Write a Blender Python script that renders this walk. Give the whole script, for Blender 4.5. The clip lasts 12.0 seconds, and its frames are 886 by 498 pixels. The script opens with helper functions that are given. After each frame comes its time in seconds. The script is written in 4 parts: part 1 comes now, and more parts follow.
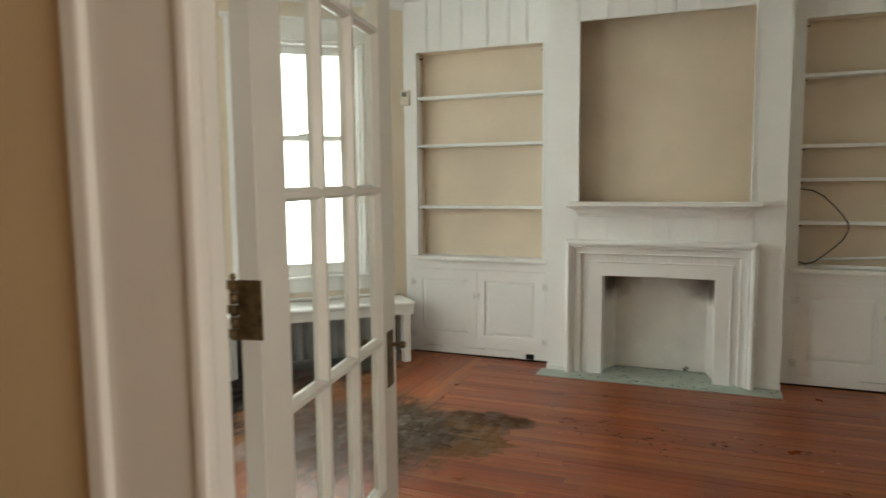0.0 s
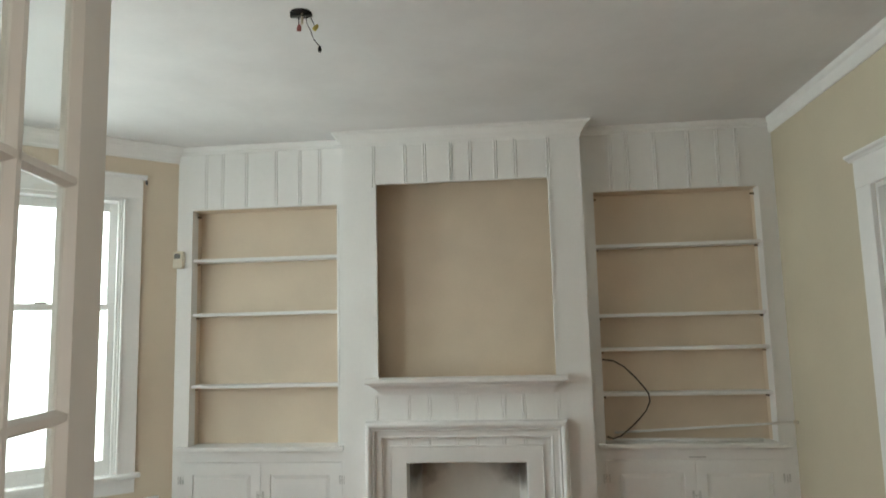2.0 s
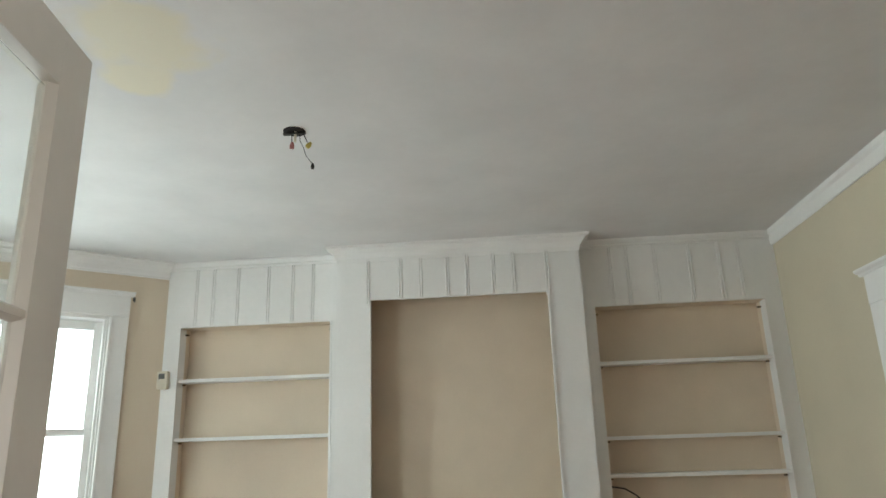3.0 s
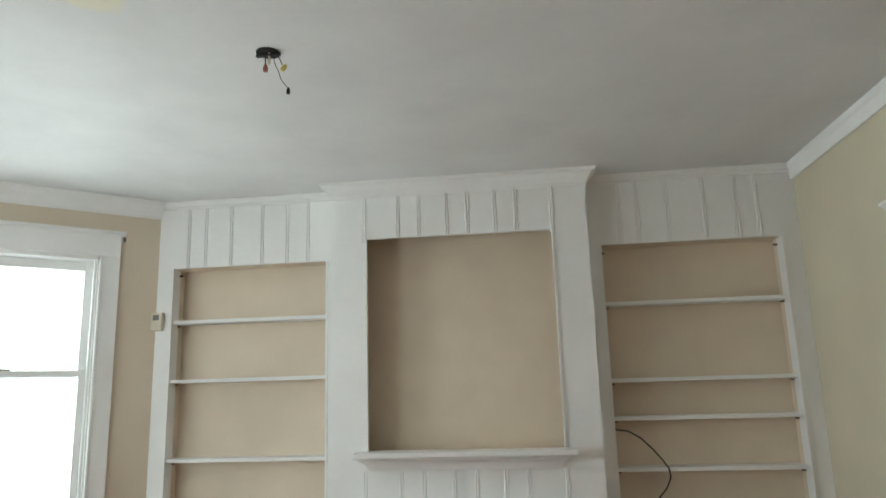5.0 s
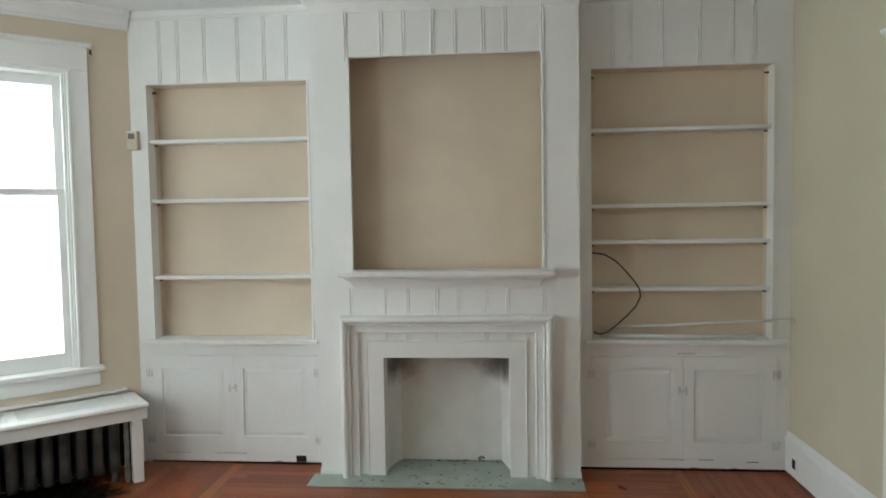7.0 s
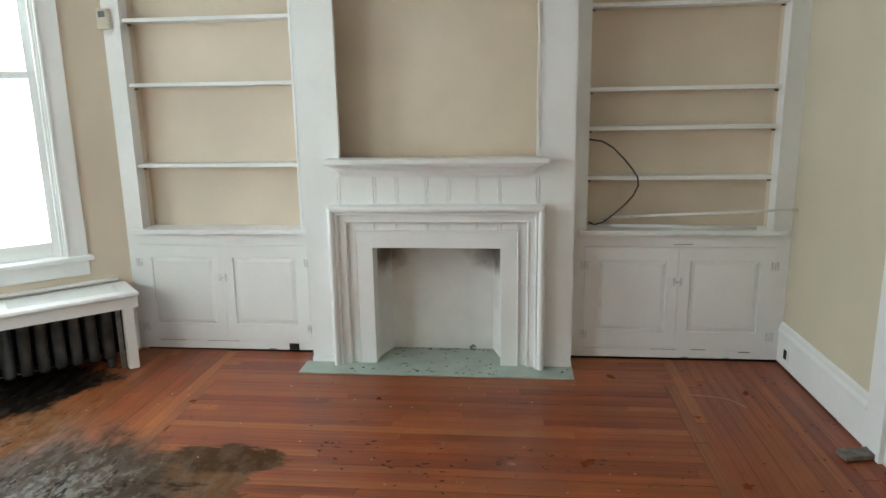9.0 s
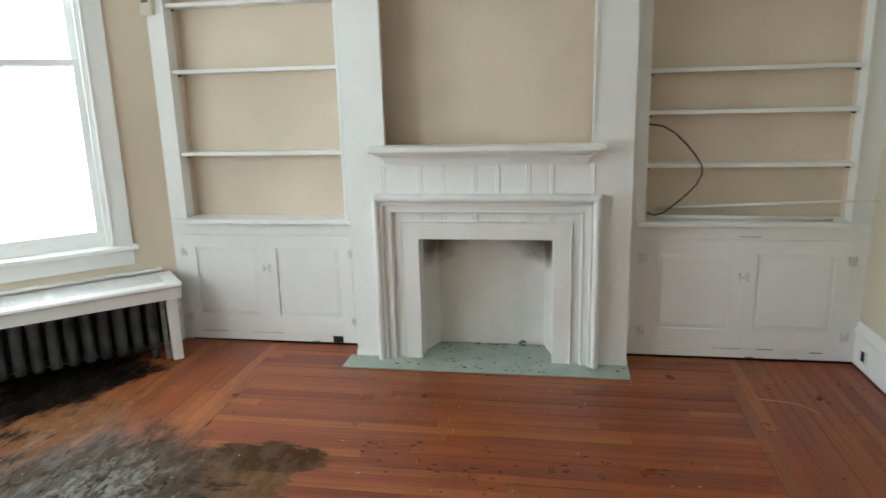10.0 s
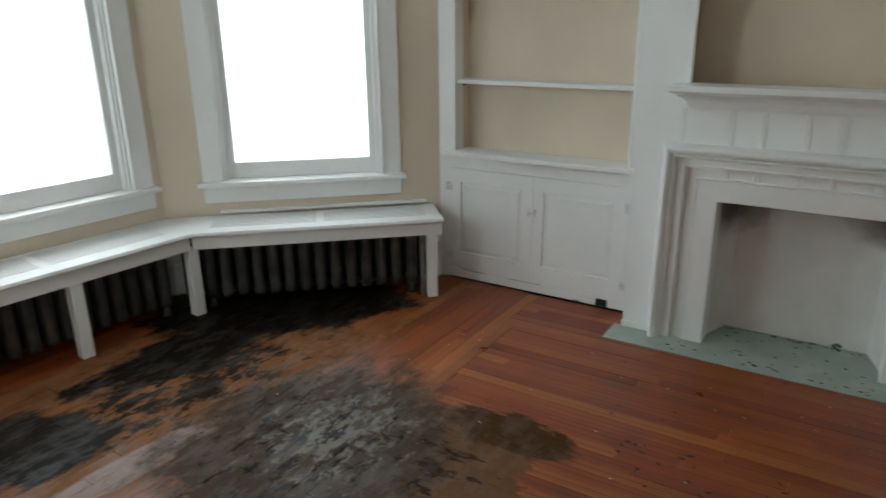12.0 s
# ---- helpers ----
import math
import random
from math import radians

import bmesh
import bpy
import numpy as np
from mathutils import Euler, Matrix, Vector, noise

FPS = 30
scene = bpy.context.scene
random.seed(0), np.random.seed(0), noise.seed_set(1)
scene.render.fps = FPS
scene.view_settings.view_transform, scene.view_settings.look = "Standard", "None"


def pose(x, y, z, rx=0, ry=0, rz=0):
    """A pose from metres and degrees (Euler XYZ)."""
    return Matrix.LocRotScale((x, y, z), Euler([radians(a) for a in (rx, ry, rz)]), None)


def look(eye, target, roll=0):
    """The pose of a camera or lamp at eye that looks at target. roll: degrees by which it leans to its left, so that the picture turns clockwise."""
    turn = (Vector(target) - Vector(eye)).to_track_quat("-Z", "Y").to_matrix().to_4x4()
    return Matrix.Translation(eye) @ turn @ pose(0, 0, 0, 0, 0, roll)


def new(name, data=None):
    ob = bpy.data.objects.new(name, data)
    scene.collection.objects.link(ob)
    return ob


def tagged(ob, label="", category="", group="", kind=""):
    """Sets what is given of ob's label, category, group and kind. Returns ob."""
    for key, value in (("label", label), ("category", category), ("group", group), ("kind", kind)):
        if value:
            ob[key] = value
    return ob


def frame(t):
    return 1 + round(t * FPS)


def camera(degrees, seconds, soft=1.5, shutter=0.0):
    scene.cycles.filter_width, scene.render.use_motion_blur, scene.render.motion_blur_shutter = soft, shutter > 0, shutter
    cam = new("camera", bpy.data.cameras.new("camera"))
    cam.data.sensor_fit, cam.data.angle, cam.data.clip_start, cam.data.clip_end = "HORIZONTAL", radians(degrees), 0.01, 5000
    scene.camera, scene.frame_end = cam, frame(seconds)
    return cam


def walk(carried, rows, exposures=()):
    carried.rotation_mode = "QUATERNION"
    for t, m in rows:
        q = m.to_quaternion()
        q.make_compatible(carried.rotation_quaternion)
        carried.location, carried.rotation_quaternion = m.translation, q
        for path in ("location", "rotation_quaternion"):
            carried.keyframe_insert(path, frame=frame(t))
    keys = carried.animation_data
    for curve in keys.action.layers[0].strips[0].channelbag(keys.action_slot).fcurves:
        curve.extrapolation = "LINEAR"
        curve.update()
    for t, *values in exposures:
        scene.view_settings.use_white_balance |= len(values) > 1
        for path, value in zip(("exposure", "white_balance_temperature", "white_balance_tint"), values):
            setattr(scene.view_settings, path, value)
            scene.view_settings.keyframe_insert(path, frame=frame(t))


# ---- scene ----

# ------------------------------------------------------------ camera and walk
cam = camera(66.0, 12.0, soft=1.5, shutter=0.35)
PATH = [
    (0.0, 0.471, -4.560, 1.313, 22.04, -5.79, -0.60),
    (0.5, 0.483, -4.423, 1.323, 15.66, -4.56, -1.30),
    (1.0, 0.470, -4.301, 1.340, 10.14, -1.69, -1.10),
    (1.5, 0.421, -4.158, 1.376, 6.41, 2.35, -1.00),
    (2.0, 0.400, -4.055, 1.420, 5.52, 6.95, -1.40),
    (2.5, 0.403, -4.000, 1.456, 5.21, 12.71, -1.80),
    (2.7, 0.397, -3.970, 1.469, 5.10, 14.98, -1.85),
    (4.3, 0.460, -3.793, 1.516, 5.95, 17.40, -2.05),
    (4.5, 0.475, -3.768, 1.521, 6.35, 15.72, -1.90),
    (5.0, 0.487, -3.736, 1.485, 6.80, 11.48, -1.70),
    (5.5, 0.478, -3.744, 1.509, 6.69, 7.82, -1.40),
    (6.0, 0.438, -3.739, 1.498, 6.10, 4.27, -1.30),
    (6.5, 0.425, -3.733, 1.469, 5.57, 0.92, -0.90),
    (7.0, 0.427, -3.729, 1.472, 4.91, -3.04, -0.90),
    (7.5, 0.447, -3.713, 1.442, 4.53, -6.57, -0.60),
    (7.7, 0.458, -3.705, 1.435, 4.55, -7.64, -0.53),
    (9.3, 0.543, -3.559, 1.450, 6.68, -12.77, -1.30),
    (9.5, 0.535, -3.532, 1.450, 7.14, -13.01, -1.50),
    (10.0, 0.503, -3.437, 1.441, 10.06, -13.29, -1.60),
    (10.5, 0.457, -3.299, 1.417, 14.91, -13.21, -0.40),
    (11.0, 0.385, -3.181, 1.423, 18.06, -15.99, 0.50),
    (11.5, 0.343, -3.102, 1.406, 23.74, -17.91, 0.30),
    (12.0, 0.290, -3.023, 1.419, 32.45, -18.51, -0.70),
]


def eye_pose(x, y, z, yaw, pitch, roll):
    return pose(x, y, z, 0, 0, yaw) @ pose(0, 0, 0, 90 + pitch, 0, 0) @ pose(0, 0, 0, 0, 0, roll)


walk(cam, [(r[0], eye_pose(*r[1:])) for r in PATH], exposures=((0.0, -0.24, 7050, 10), (0.5, -0.22, 6980, 10), (1.0, -0.20, 6800, 10), (2.0, -0.24, 6550, 10), (2.5, -0.14, 6480, 10), (5.0, -0.14, 6300, 10), (6.5, -0.14, 6250, 10), (7.5, -0.14, 6220, 10), (9.5, 0.24, 6180, 10), (10.5, 0.14, 6180, 10), (12.0, -0.66, 6120, 11)))

# ------------------------------------------------------------ plan (metres)
CAB = 0.147            # plane of the bookcases; the chimney breast stands at y = 0
CH_L, CH_R = -0.604, 0.848
WALL_R = 2.006
ALC_L = -1.738
CEIL = 2.66
DOOR_Y = -3.60         # room face of the wall with the glazed door
WALL_T = 0.30
P0 = Vector((ALC_L, CAB, 0))
P1 = Vector((-2.836, -0.857, 0))
D1 = (P1 - P0).normalized()
L1 = (P1 - P0).length
D2 = Vector((-0.085, -0.9964, 0)).normalized()
L2 = 1.38
P2 = P1 + D2 * L2
P3 = Vector((ALC_L, -3.10, 0))
D3 = (P3 - P2).normalized()
L3 = (P3 - P2).length


def facet(p, d):
    """Local frame on a wall: x along it, y into the room, z up."""
    return Matrix(((d.x, -d.y, 0, p.x), (d.y, d.x, 0, p.y), (0, 0, 1, 0), (0, 0, 0, 1)))


F1, F2, F3 = facet(P0, D1), facet(P1, D2), facet(P2, D3)
FE = facet(Vector((WALL_R, 0, 0)), Vector((0, 1, 0)))

# ------------------------------------------------------------ world and light
world = bpy.data.worlds.new("world")
scene.world = world
world.use_nodes = True
wn = world.node_tree.nodes
sky = wn.new("ShaderNodeTexSky")
sky.sky_type, sky.sun_disc = "NISHITA", False
sky.sun_elevation, sky.sun_rotation = radians(48), radians(250)
world.node_tree.links.new(sky.outputs[0], wn["Background"].inputs[0])
wn["Background"].inputs[1].default_value = 0.12
sun = new("sun", bpy.data.lights.new("sun", "SUN"))
sun.data.energy, sun.data.angle, sun.data.color = 1.0, radians(14), (1, 0.96, 0.9)
sun.matrix_world = look((-6, 3, 12), (0, 0, 0))


def window_light(name, m, u0, u1, z0, z1, watts, color=(0.90, 1.0, 0.98)):
    lamp = new(name, bpy.data.lights.new(name, "AREA"))
    lamp.data.shape, lamp.data.size, lamp.data.size_y = "RECTANGLE", u1 - u0, z1 - z0
    lamp.data.energy, lamp.data.color = watts, color
    at = m @ Vector(((u0 + u1) / 2, -0.42, (z0 + z1) / 2))
    lamp.matrix_world = look(at, m @ Vector(((u0 + u1) / 2, 1.0, (z0 + z1) / 2 - 0.36)))
    return lamp


window_light("sky_light", F1, -0.02, 1.44, 0.20, 2.80, 70)
window_light("sky_light", F2, -0.03, 1.43, 0.20, 2.80, 70)
window_light("sky_light", F3, 0.0, 1.46, 0.20, 2.80, 43)


# ------------------------------------------------------------ materials
def material(name, color, rough=0.5, metal=0.0, spots=0.06, scale=3.0, grain=60.0, bump=0.05, second=None):
    m = bpy.data.materials.new(name)
    m.use_nodes = True
    n, l = m.node_tree.nodes, m.node_tree.links
    b = n["Principled BSDF"]
    b.inputs["Roughness"].default_value, b.inputs["Metallic"].default_value = rough, metal
    geo = n.new("ShaderNodeNewGeometry")
    big, fine = n.new("ShaderNodeTexNoise"), n.new("ShaderNodeTexNoise")
    big.inputs["Scale"].default_value, big.inputs["Detail"].default_value = scale, 6
    fine.inputs["Scale"].default_value, fine.inputs["Detail"].default_value = grain, 3
    ramp = n.new("ShaderNodeValToRGB")
    c = Vector(color)
    low = Vector(second) if second else c * (1 - 2.2 * spots)
    ramp.color_ramp.elements[0].position, ramp.color_ramp.elements[1].position = 0.33, 0.66
    ramp.color_ramp.elements[0].color, ramp.color_ramp.elements[1].color = (*low, 1), (*c, 1)
    mix = n.new("ShaderNodeMix")
    mix.data_type, mix.blend_type = "RGBA", "MULTIPLY"
    mix.inputs[0].default_value = 0.05
    bmp = n.new("ShaderNodeBump")
    bmp.inputs["Strength"].default_value, bmp.inputs["Distance"].default_value = bump, 0.01
    for t in (big, fine):
        l.new(geo.outputs["Position"], t.inputs["Vector"])
    l.new(big.outputs[0], ramp.inputs[0])
    l.new(ramp.outputs[0], mix.inputs[6])
    l.new(fine.outputs[0], mix.inputs[7])
    l.new(mix.outputs[2], b.inputs["Base Color"])
    l.new(fine.outputs[0], bmp.inputs["Height"])
    l.new(bmp.outputs[0], b.inputs["Normal"])
    return m


white_paint = material("white_paint", (0.885, 0.885, 0.87), 0.42, spots=0.025, scale=2.5, grain=45, bump=0.025)
door_paint = material("door_paint", (0.72, 0.71, 0.67), 0.30, spots=0.03, scale=4, grain=30, bump=0.05)
cream = material("cream_wall_paint", (0.74, 0.635, 0.50), 0.6, spots=0.035, scale=1.6, grain=90, bump=0.06)
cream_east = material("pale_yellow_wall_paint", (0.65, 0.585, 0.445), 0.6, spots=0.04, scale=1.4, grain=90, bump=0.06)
cream_in = material("cream_shelf_paint", (0.78, 0.66, 0.52), 0.6, spots=0.05, scale=2.2, grain=80, bump=0.06)
hardware = material("painted_hardware", (0.80, 0.80, 0.78), 0.42, spots=0.12, scale=60, grain=90, bump=0.1)
plaster = material("ceiling_plaster", (0.78, 0.78, 0.775), 0.75, spots=0.045, scale=2.2, grain=25, bump=0.10)
fire_white = material("painted_brick", (0.84, 0.82, 0.78), 0.6, spots=0.06, scale=5, grain=70, bump=0.2)
def add_patches(m, spots, color, size):
    """Irregular patches of another colour (soot with shade, damp) round the given places, each with its radius."""
    n, l = m.node_tree.nodes, m.node_tree.links
    b = n["Principled BSDF"]
    last = b.inputs["Base Color"].links[0].from_socket
    geo = n.new("ShaderNodeNewGeometry")
    nz = n.new("ShaderNodeTexNoise")
    nz.inputs["Scale"].default_value, nz.inputs["Detail"].default_value = size, 7
    l.new(geo.outputs["Position"], nz.inputs["Vector"])
    for place, radius, lo, hi in spots:
        d = n.new("ShaderNodeVectorMath")
        d.operation = "DISTANCE"
        l.new(geo.outputs["Position"], d.inputs[0])
        d.inputs[1].default_value = place
        k = n.new("ShaderNodeMath")
        k.operation = "MULTIPLY_ADD"
        l.new(d.outputs["Value"], k.inputs[0])
        k.inputs[1].default_value = 1 / radius
        l.new(nz.outputs[0], k.inputs[2])
        r = n.new("ShaderNodeMapRange")
        r.inputs[1].default_value, r.inputs[2].default_value, r.inputs[3].default_value, r.inputs[4].default_value = lo, hi, 1, 0
        l.new(k.outputs[0], r.inputs[0])
        mx = n.new("ShaderNodeMix")
        mx.data_type = "RGBA"
        l.new(r.outputs[0], mx.inputs[0])
        l.new(last, mx.inputs[6])
        mx.inputs[7].default_value = (*color, 1)
        last = mx.outputs[2]
    l.new(last, b.inputs["Base Color"])


# firebox soot in the top corners, with shade under the lintel painted in
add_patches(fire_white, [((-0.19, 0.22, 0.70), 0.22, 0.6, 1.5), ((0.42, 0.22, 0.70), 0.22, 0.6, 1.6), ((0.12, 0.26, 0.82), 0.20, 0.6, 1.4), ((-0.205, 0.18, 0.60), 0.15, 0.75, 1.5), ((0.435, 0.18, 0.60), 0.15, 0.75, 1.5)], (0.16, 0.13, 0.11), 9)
add_patches(plaster, [((-0.62, -2.28, CEIL), 0.30, 0.95, 1.25), ((-0.75, -2.05, CEIL), 0.16, 1.0, 1.3)], (0.76, 0.72, 0.58), 6)
iron = material("radiator_iron", (0.10, 0.102, 0.098), 0.38, metal=0.5, spots=0.25, scale=9, grain=60, bump=0.1)
brass = material("old_brass", (0.22, 0.15, 0.07), 0.45, metal=0.7, spots=0.3, scale=40, grain=90, bump=0.2)
black = material("black_rubber", (0.012, 0.012, 0.012), 0.5, spots=0.1)
plastic = material("aged_plastic", (0.70, 0.64, 0.52), 0.45, spots=0.05, scale=20)
hearth_mat = material("green_hearth", (0.40, 0.47, 0.41), 0.5, spots=0.10, scale=7, grain=60, bump=0.12)
dirt = material("dirt", (0.06, 0.045, 0.035), 0.9, spots=0.2, scale=30)
# near-black that stands in for the shade in hollows and gaps
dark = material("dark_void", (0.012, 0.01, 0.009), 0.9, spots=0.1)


def glass_material(name):
    m = bpy.data.materials.new(name)
    m.use_nodes = True
    b = m.node_tree.nodes["Principled BSDF"]
    b.inputs["Transmission Weight"].default_value, b.inputs["Roughness"].default_value, b.inputs["IOR"].default_value = 1.0, 0.0, 1.3
    b.inputs["Base Color"].default_value = (0.97, 0.99, 0.98, 1)
    return m


glass = glass_material("window_glass")


def wood_material(name, tones, stain):
    """Strip flooring: tone by piece, grain along the piece, black water stains near the radiators, and window sheen
    painted among them.
    """
    m = bpy.data.materials.new(name)
    m.use_nodes = True
    n, l = m.node_tree.nodes, m.node_tree.links
    b = n["Principled BSDF"]
    info, tc, geo = n.new("ShaderNodeObjectInfo"), n.new("ShaderNodeTexCoord"), n.new("ShaderNodeNewGeometry")
    ramp = n.new("ShaderNodeValToRGB")
    while len(ramp.color_ramp.elements) < len(tones):
        ramp.color_ramp.elements.new(0.5)
    for k, c in enumerate(tones):
        ramp.color_ramp.elements[k].position = k / (len(tones) - 1)
        ramp.color_ramp.elements[k].color = (*c, 1)
    l.new(info.outputs["Random"], ramp.inputs[0])
    mp = n.new("ShaderNodeMapping")
    mp.inputs["Scale"].default_value = (0.9, 7.0, 1)
    add = n.new("ShaderNodeVectorMath")
    add.operation = "ADD"
    l.new(tc.outputs["Object"], mp.inputs["Vector"])
    l.new(mp.outputs[0], add.inputs[0])
    l.new(info.outputs["Location"], add.inputs[1])
    grain = n.new("ShaderNodeTexNoise")
    grain.inputs["Scale"].default_value, grain.inputs["Detail"].default_value, grain.inputs["Roughness"].default_value = 1.4, 9, 0.62
    l.new(add.outputs[0], grain.inputs["Vector"])
    g2 = n.new("ShaderNodeMapRange")
    g2.inputs[1].default_value, g2.inputs[2].default_value, g2.inputs[3].default_value, g2.inputs[4].default_value = 0.3, 0.7, 0.42, 1.48
    l.new(grain.outputs[0], g2.inputs[0])
    tint = n.new("ShaderNodeVectorMath")
    tint.operation = "SCALE"
    l.new(ramp.outputs[0], tint.inputs[0])
    l.new(g2.outputs[0], tint.inputs["Scale"])
    wear = n.new("ShaderNodeTexNoise")
    wear.inputs["Scale"].default_value, wear.inputs["Detail"].default_value = 4.5, 7
    l.new(geo.outputs["Position"], wear.inputs["Vector"])
    wr = n.new("ShaderNodeMapRange")
    wr.inputs[1].default_value, wr.inputs[2].default_value, wr.inputs[3].default_value, wr.inputs[4].default_value = 0.3, 0.75, 0.84, 1.14
    l.new(wear.outputs[0], wr.inputs[0])
    tint2 = n.new("ShaderNodeVectorMath")
    tint2.operation = "SCALE"
    l.new(tint.outputs[0], tint2.inputs[0])
    l.new(wr.outputs[0], tint2.inputs["Scale"])
    last, total = tint2.outputs[0], None
    # each stain or painted sheen: centre, radii, turn, edge strength, colour
    for (cx, cy, rx, ry, turn, lo, hi, col, nsc, weight, stretch) in stain:
        mpp = n.new("ShaderNodeMapping")
        mpp.vector_type = "TEXTURE"
        mpp.inputs["Location"].default_value = (cx, cy, 0)
        mpp.inputs["Rotation"].default_value = (0, 0, radians(turn))
        mpp.inputs["Scale"].default_value = (rx, ry, 1)
        l.new(geo.outputs["Position"], mpp.inputs["Vector"])
        ln = n.new("ShaderNodeVectorMath")
        ln.operation = "LENGTH"
        l.new(mpp.outputs[0], ln.inputs[0])
        nz = n.new("ShaderNodeTexNoise")
        nz.inputs["Scale"].default_value, nz.inputs["Detail"].default_value, nz.inputs["Roughness"].default_value = nsc, 10, 0.70
        st = n.new("ShaderNodeVectorMath")
        st.operation = "MULTIPLY"
        st.inputs[1].default_value = stretch
        l.new(geo.outputs["Position"], st.inputs[0])
        l.new(st.outputs[0], nz.inputs["Vector"])
        ma = n.new("ShaderNodeMath")
        ma.operation = "MULTIPLY_ADD"
        l.new(nz.outputs[0], ma.inputs[0])
        ma.inputs[1].default_value = weight
        l.new(ln.outputs["Value"], ma.inputs[2])
        mr = n.new("ShaderNodeMapRange")
        mr.inputs[1].default_value, mr.inputs[2].default_value, mr.inputs[3].default_value, mr.inputs[4].default_value = lo, hi, 1.0, 0.0
        l.new(ma.outputs[0], mr.inputs[0])
        mx = n.new("ShaderNodeMix")
        mx.data_type = "RGBA"
        l.new(mr.outputs[0], mx.inputs[0])
        l.new(last, mx.inputs[6])
        mx.inputs[7].default_value = (*col, 1)
        last = mx.outputs[2]
        if total is None:
            total = mr.outputs[0]
        else:
            top = n.new("ShaderNodeMath")
            top.operation = "MAXIMUM"
            l.new(total, top.inputs[0])
            l.new(mr.outputs[0], top.inputs[1])
            total = top.outputs[0]
    l.new(last, b.inputs["Base Color"])
    rr = n.new("ShaderNodeMapRange")
    rr.inputs[1].default_value, rr.inputs[2].default_value, rr.inputs[3].default_value, rr.inputs[4].default_value = 0.25, 0.75, 0.26, 0.36
    l.new(wear.outputs[0], rr.inputs[0])
    dull = n.new("ShaderNodeMix")
    l.new(total, dull.inputs[0])
    l.new(rr.outputs[0], dull.inputs[2])
    gloss = n.new("ShaderNodeTexNoise")
    gloss.inputs["Scale"].default_value, gloss.inputs["Detail"].default_value, gloss.inputs["Roughness"].default_value = 13.0, 8, 0.7
    gst = n.new("ShaderNodeVectorMath")
    gst.operation = "MULTIPLY"
    gst.inputs[1].default_value = (1.0, 0.42, 1.0)
    l.new(geo.outputs["Position"], gst.inputs[0])
    l.new(gst.outputs[0], gloss.inputs["Vector"])
    worn = n.new("ShaderNodeMapRange")
    worn.inputs[1].default_value, worn.inputs[2].default_value, worn.inputs[3].default_value, worn.inputs[4].default_value = 0.47, 0.66, 0.02, 0.30
    l.new(gloss.outputs[0], worn.inputs[0])
    dull.inputs[3].default_value = 0.40
    l.new(dull.outputs[0], b.inputs["Roughness"])
    spec = n.new("ShaderNodeMix")
    l.new(total, spec.inputs[0])
    spec.inputs[2].default_value = 0.42
    l.new(worn.outputs[0], spec.inputs[3])
    l.new(spec.outputs[0], b.inputs["Specular IOR Level"])
    bmp = n.new("ShaderNodeBump")
    bmp.inputs["Strength"].default_value, bmp.inputs["Distance"].default_value = 0.12, 0.004
    l.new(grain.outputs[0], bmp.inputs["Height"])
    l.new(bmp.outputs[0], b.inputs["Normal"])
    return m


# centre, radii, turn, low, high, colour, noise size, noise weight, noise stretch
STAINS_SHEEN = [
    (-0.80, -1.38, 0.37, 0.35, 0, 1.74, 1.86, (0.150, 0.076, 0.036), 8.0, 1.7, (0.45, 1, 1)),
    (-0.66, -1.09, 0.25, 0.11, 0, 2.00, 2.22, (0.070, 0.034, 0.016), 10.0, 2.2, (0.5, 1, 1)),
    (-1.95, -1.42, 0.50, 0.95, 0, 1.95, 2.35, (0.185, 0.080, 0.032), 5.0, 2.0, (1.0, 0.4, 1.0)),
    (-1.93, -1.40, 0.52, 0.95, 0, 2.40, 2.64, (0.022, 0.014, 0.010), 11.0, 4.4, (1.0, 0.45, 1.0)),
    (-2.24, -0.68, 0.76, 0.42, 42.5, 1.58, 1.74, (0.011, 0.008, 0.006), 7.0, 1.5, (1, 0.6, 1)),
    (-2.20, -1.32, 0.19, 0.50, -8, 1.92, 2.12, (0.012, 0.009, 0.007), 6.0, 2.2, (1, 0.45, 1)),
    (-2.04, -2.02, 0.27, 0.24, 0, 1.92, 2.16, (0.018, 0.013, 0.010), 6.0, 2.2, (1, 0.4, 1)),
    # worn pale boards, with the window's glare painted into the colour
    (-1.66, -1.92, 0.075, 0.32, -6, 1.50, 1.72, (0.300, 0.215, 0.185), 7.0, 1.2, (1, 0.3, 1)),
    (-1.24, -1.50, 0.46, 0.50, 0, 1.90, 2.30, (0.070, 0.046, 0.030), 8.0, 2.0, (1, 0.5, 1)),
    # grey worn wood, lightened in colour for the window sheen on it
    (-1.20, -1.42, 0.33, 0.42, 0, 2.58, 3.00, (0.165, 0.140, 0.114), 22.0, 4.8, (1, 0.5, 1)),
    (-1.28, -1.52, 0.62, 0.62, 0, 3.08, 3.36, (0.020, 0.014, 0.010), 22.0, 6.4, (1, 0.40, 1)),
    (-0.82, -1.36, 0.44, 0.46, 0, 2.52, 2.80, (0.036, 0.019, 0.011), 18.0, 5.4, (0.40, 1, 1)),
]
TONES = [(0.180, 0.034, 0.011), (0.265, 0.057, 0.016), (0.31, 0.079, 0.021), (0.232, 0.049, 0.014), (0.37, 0.118, 0.031), (0.20, 0.041, 0.013), (0.295, 0.069, 0.019)]
floor_wood = wood_material("strip_floor", TONES, STAINS_SHEEN)
band_wood = wood_material("floor_band", [(0.275, 0.085, 0.028), (0.24, 0.070, 0.023), (0.30, 0.096, 0.032)], STAINS_SHEEN)


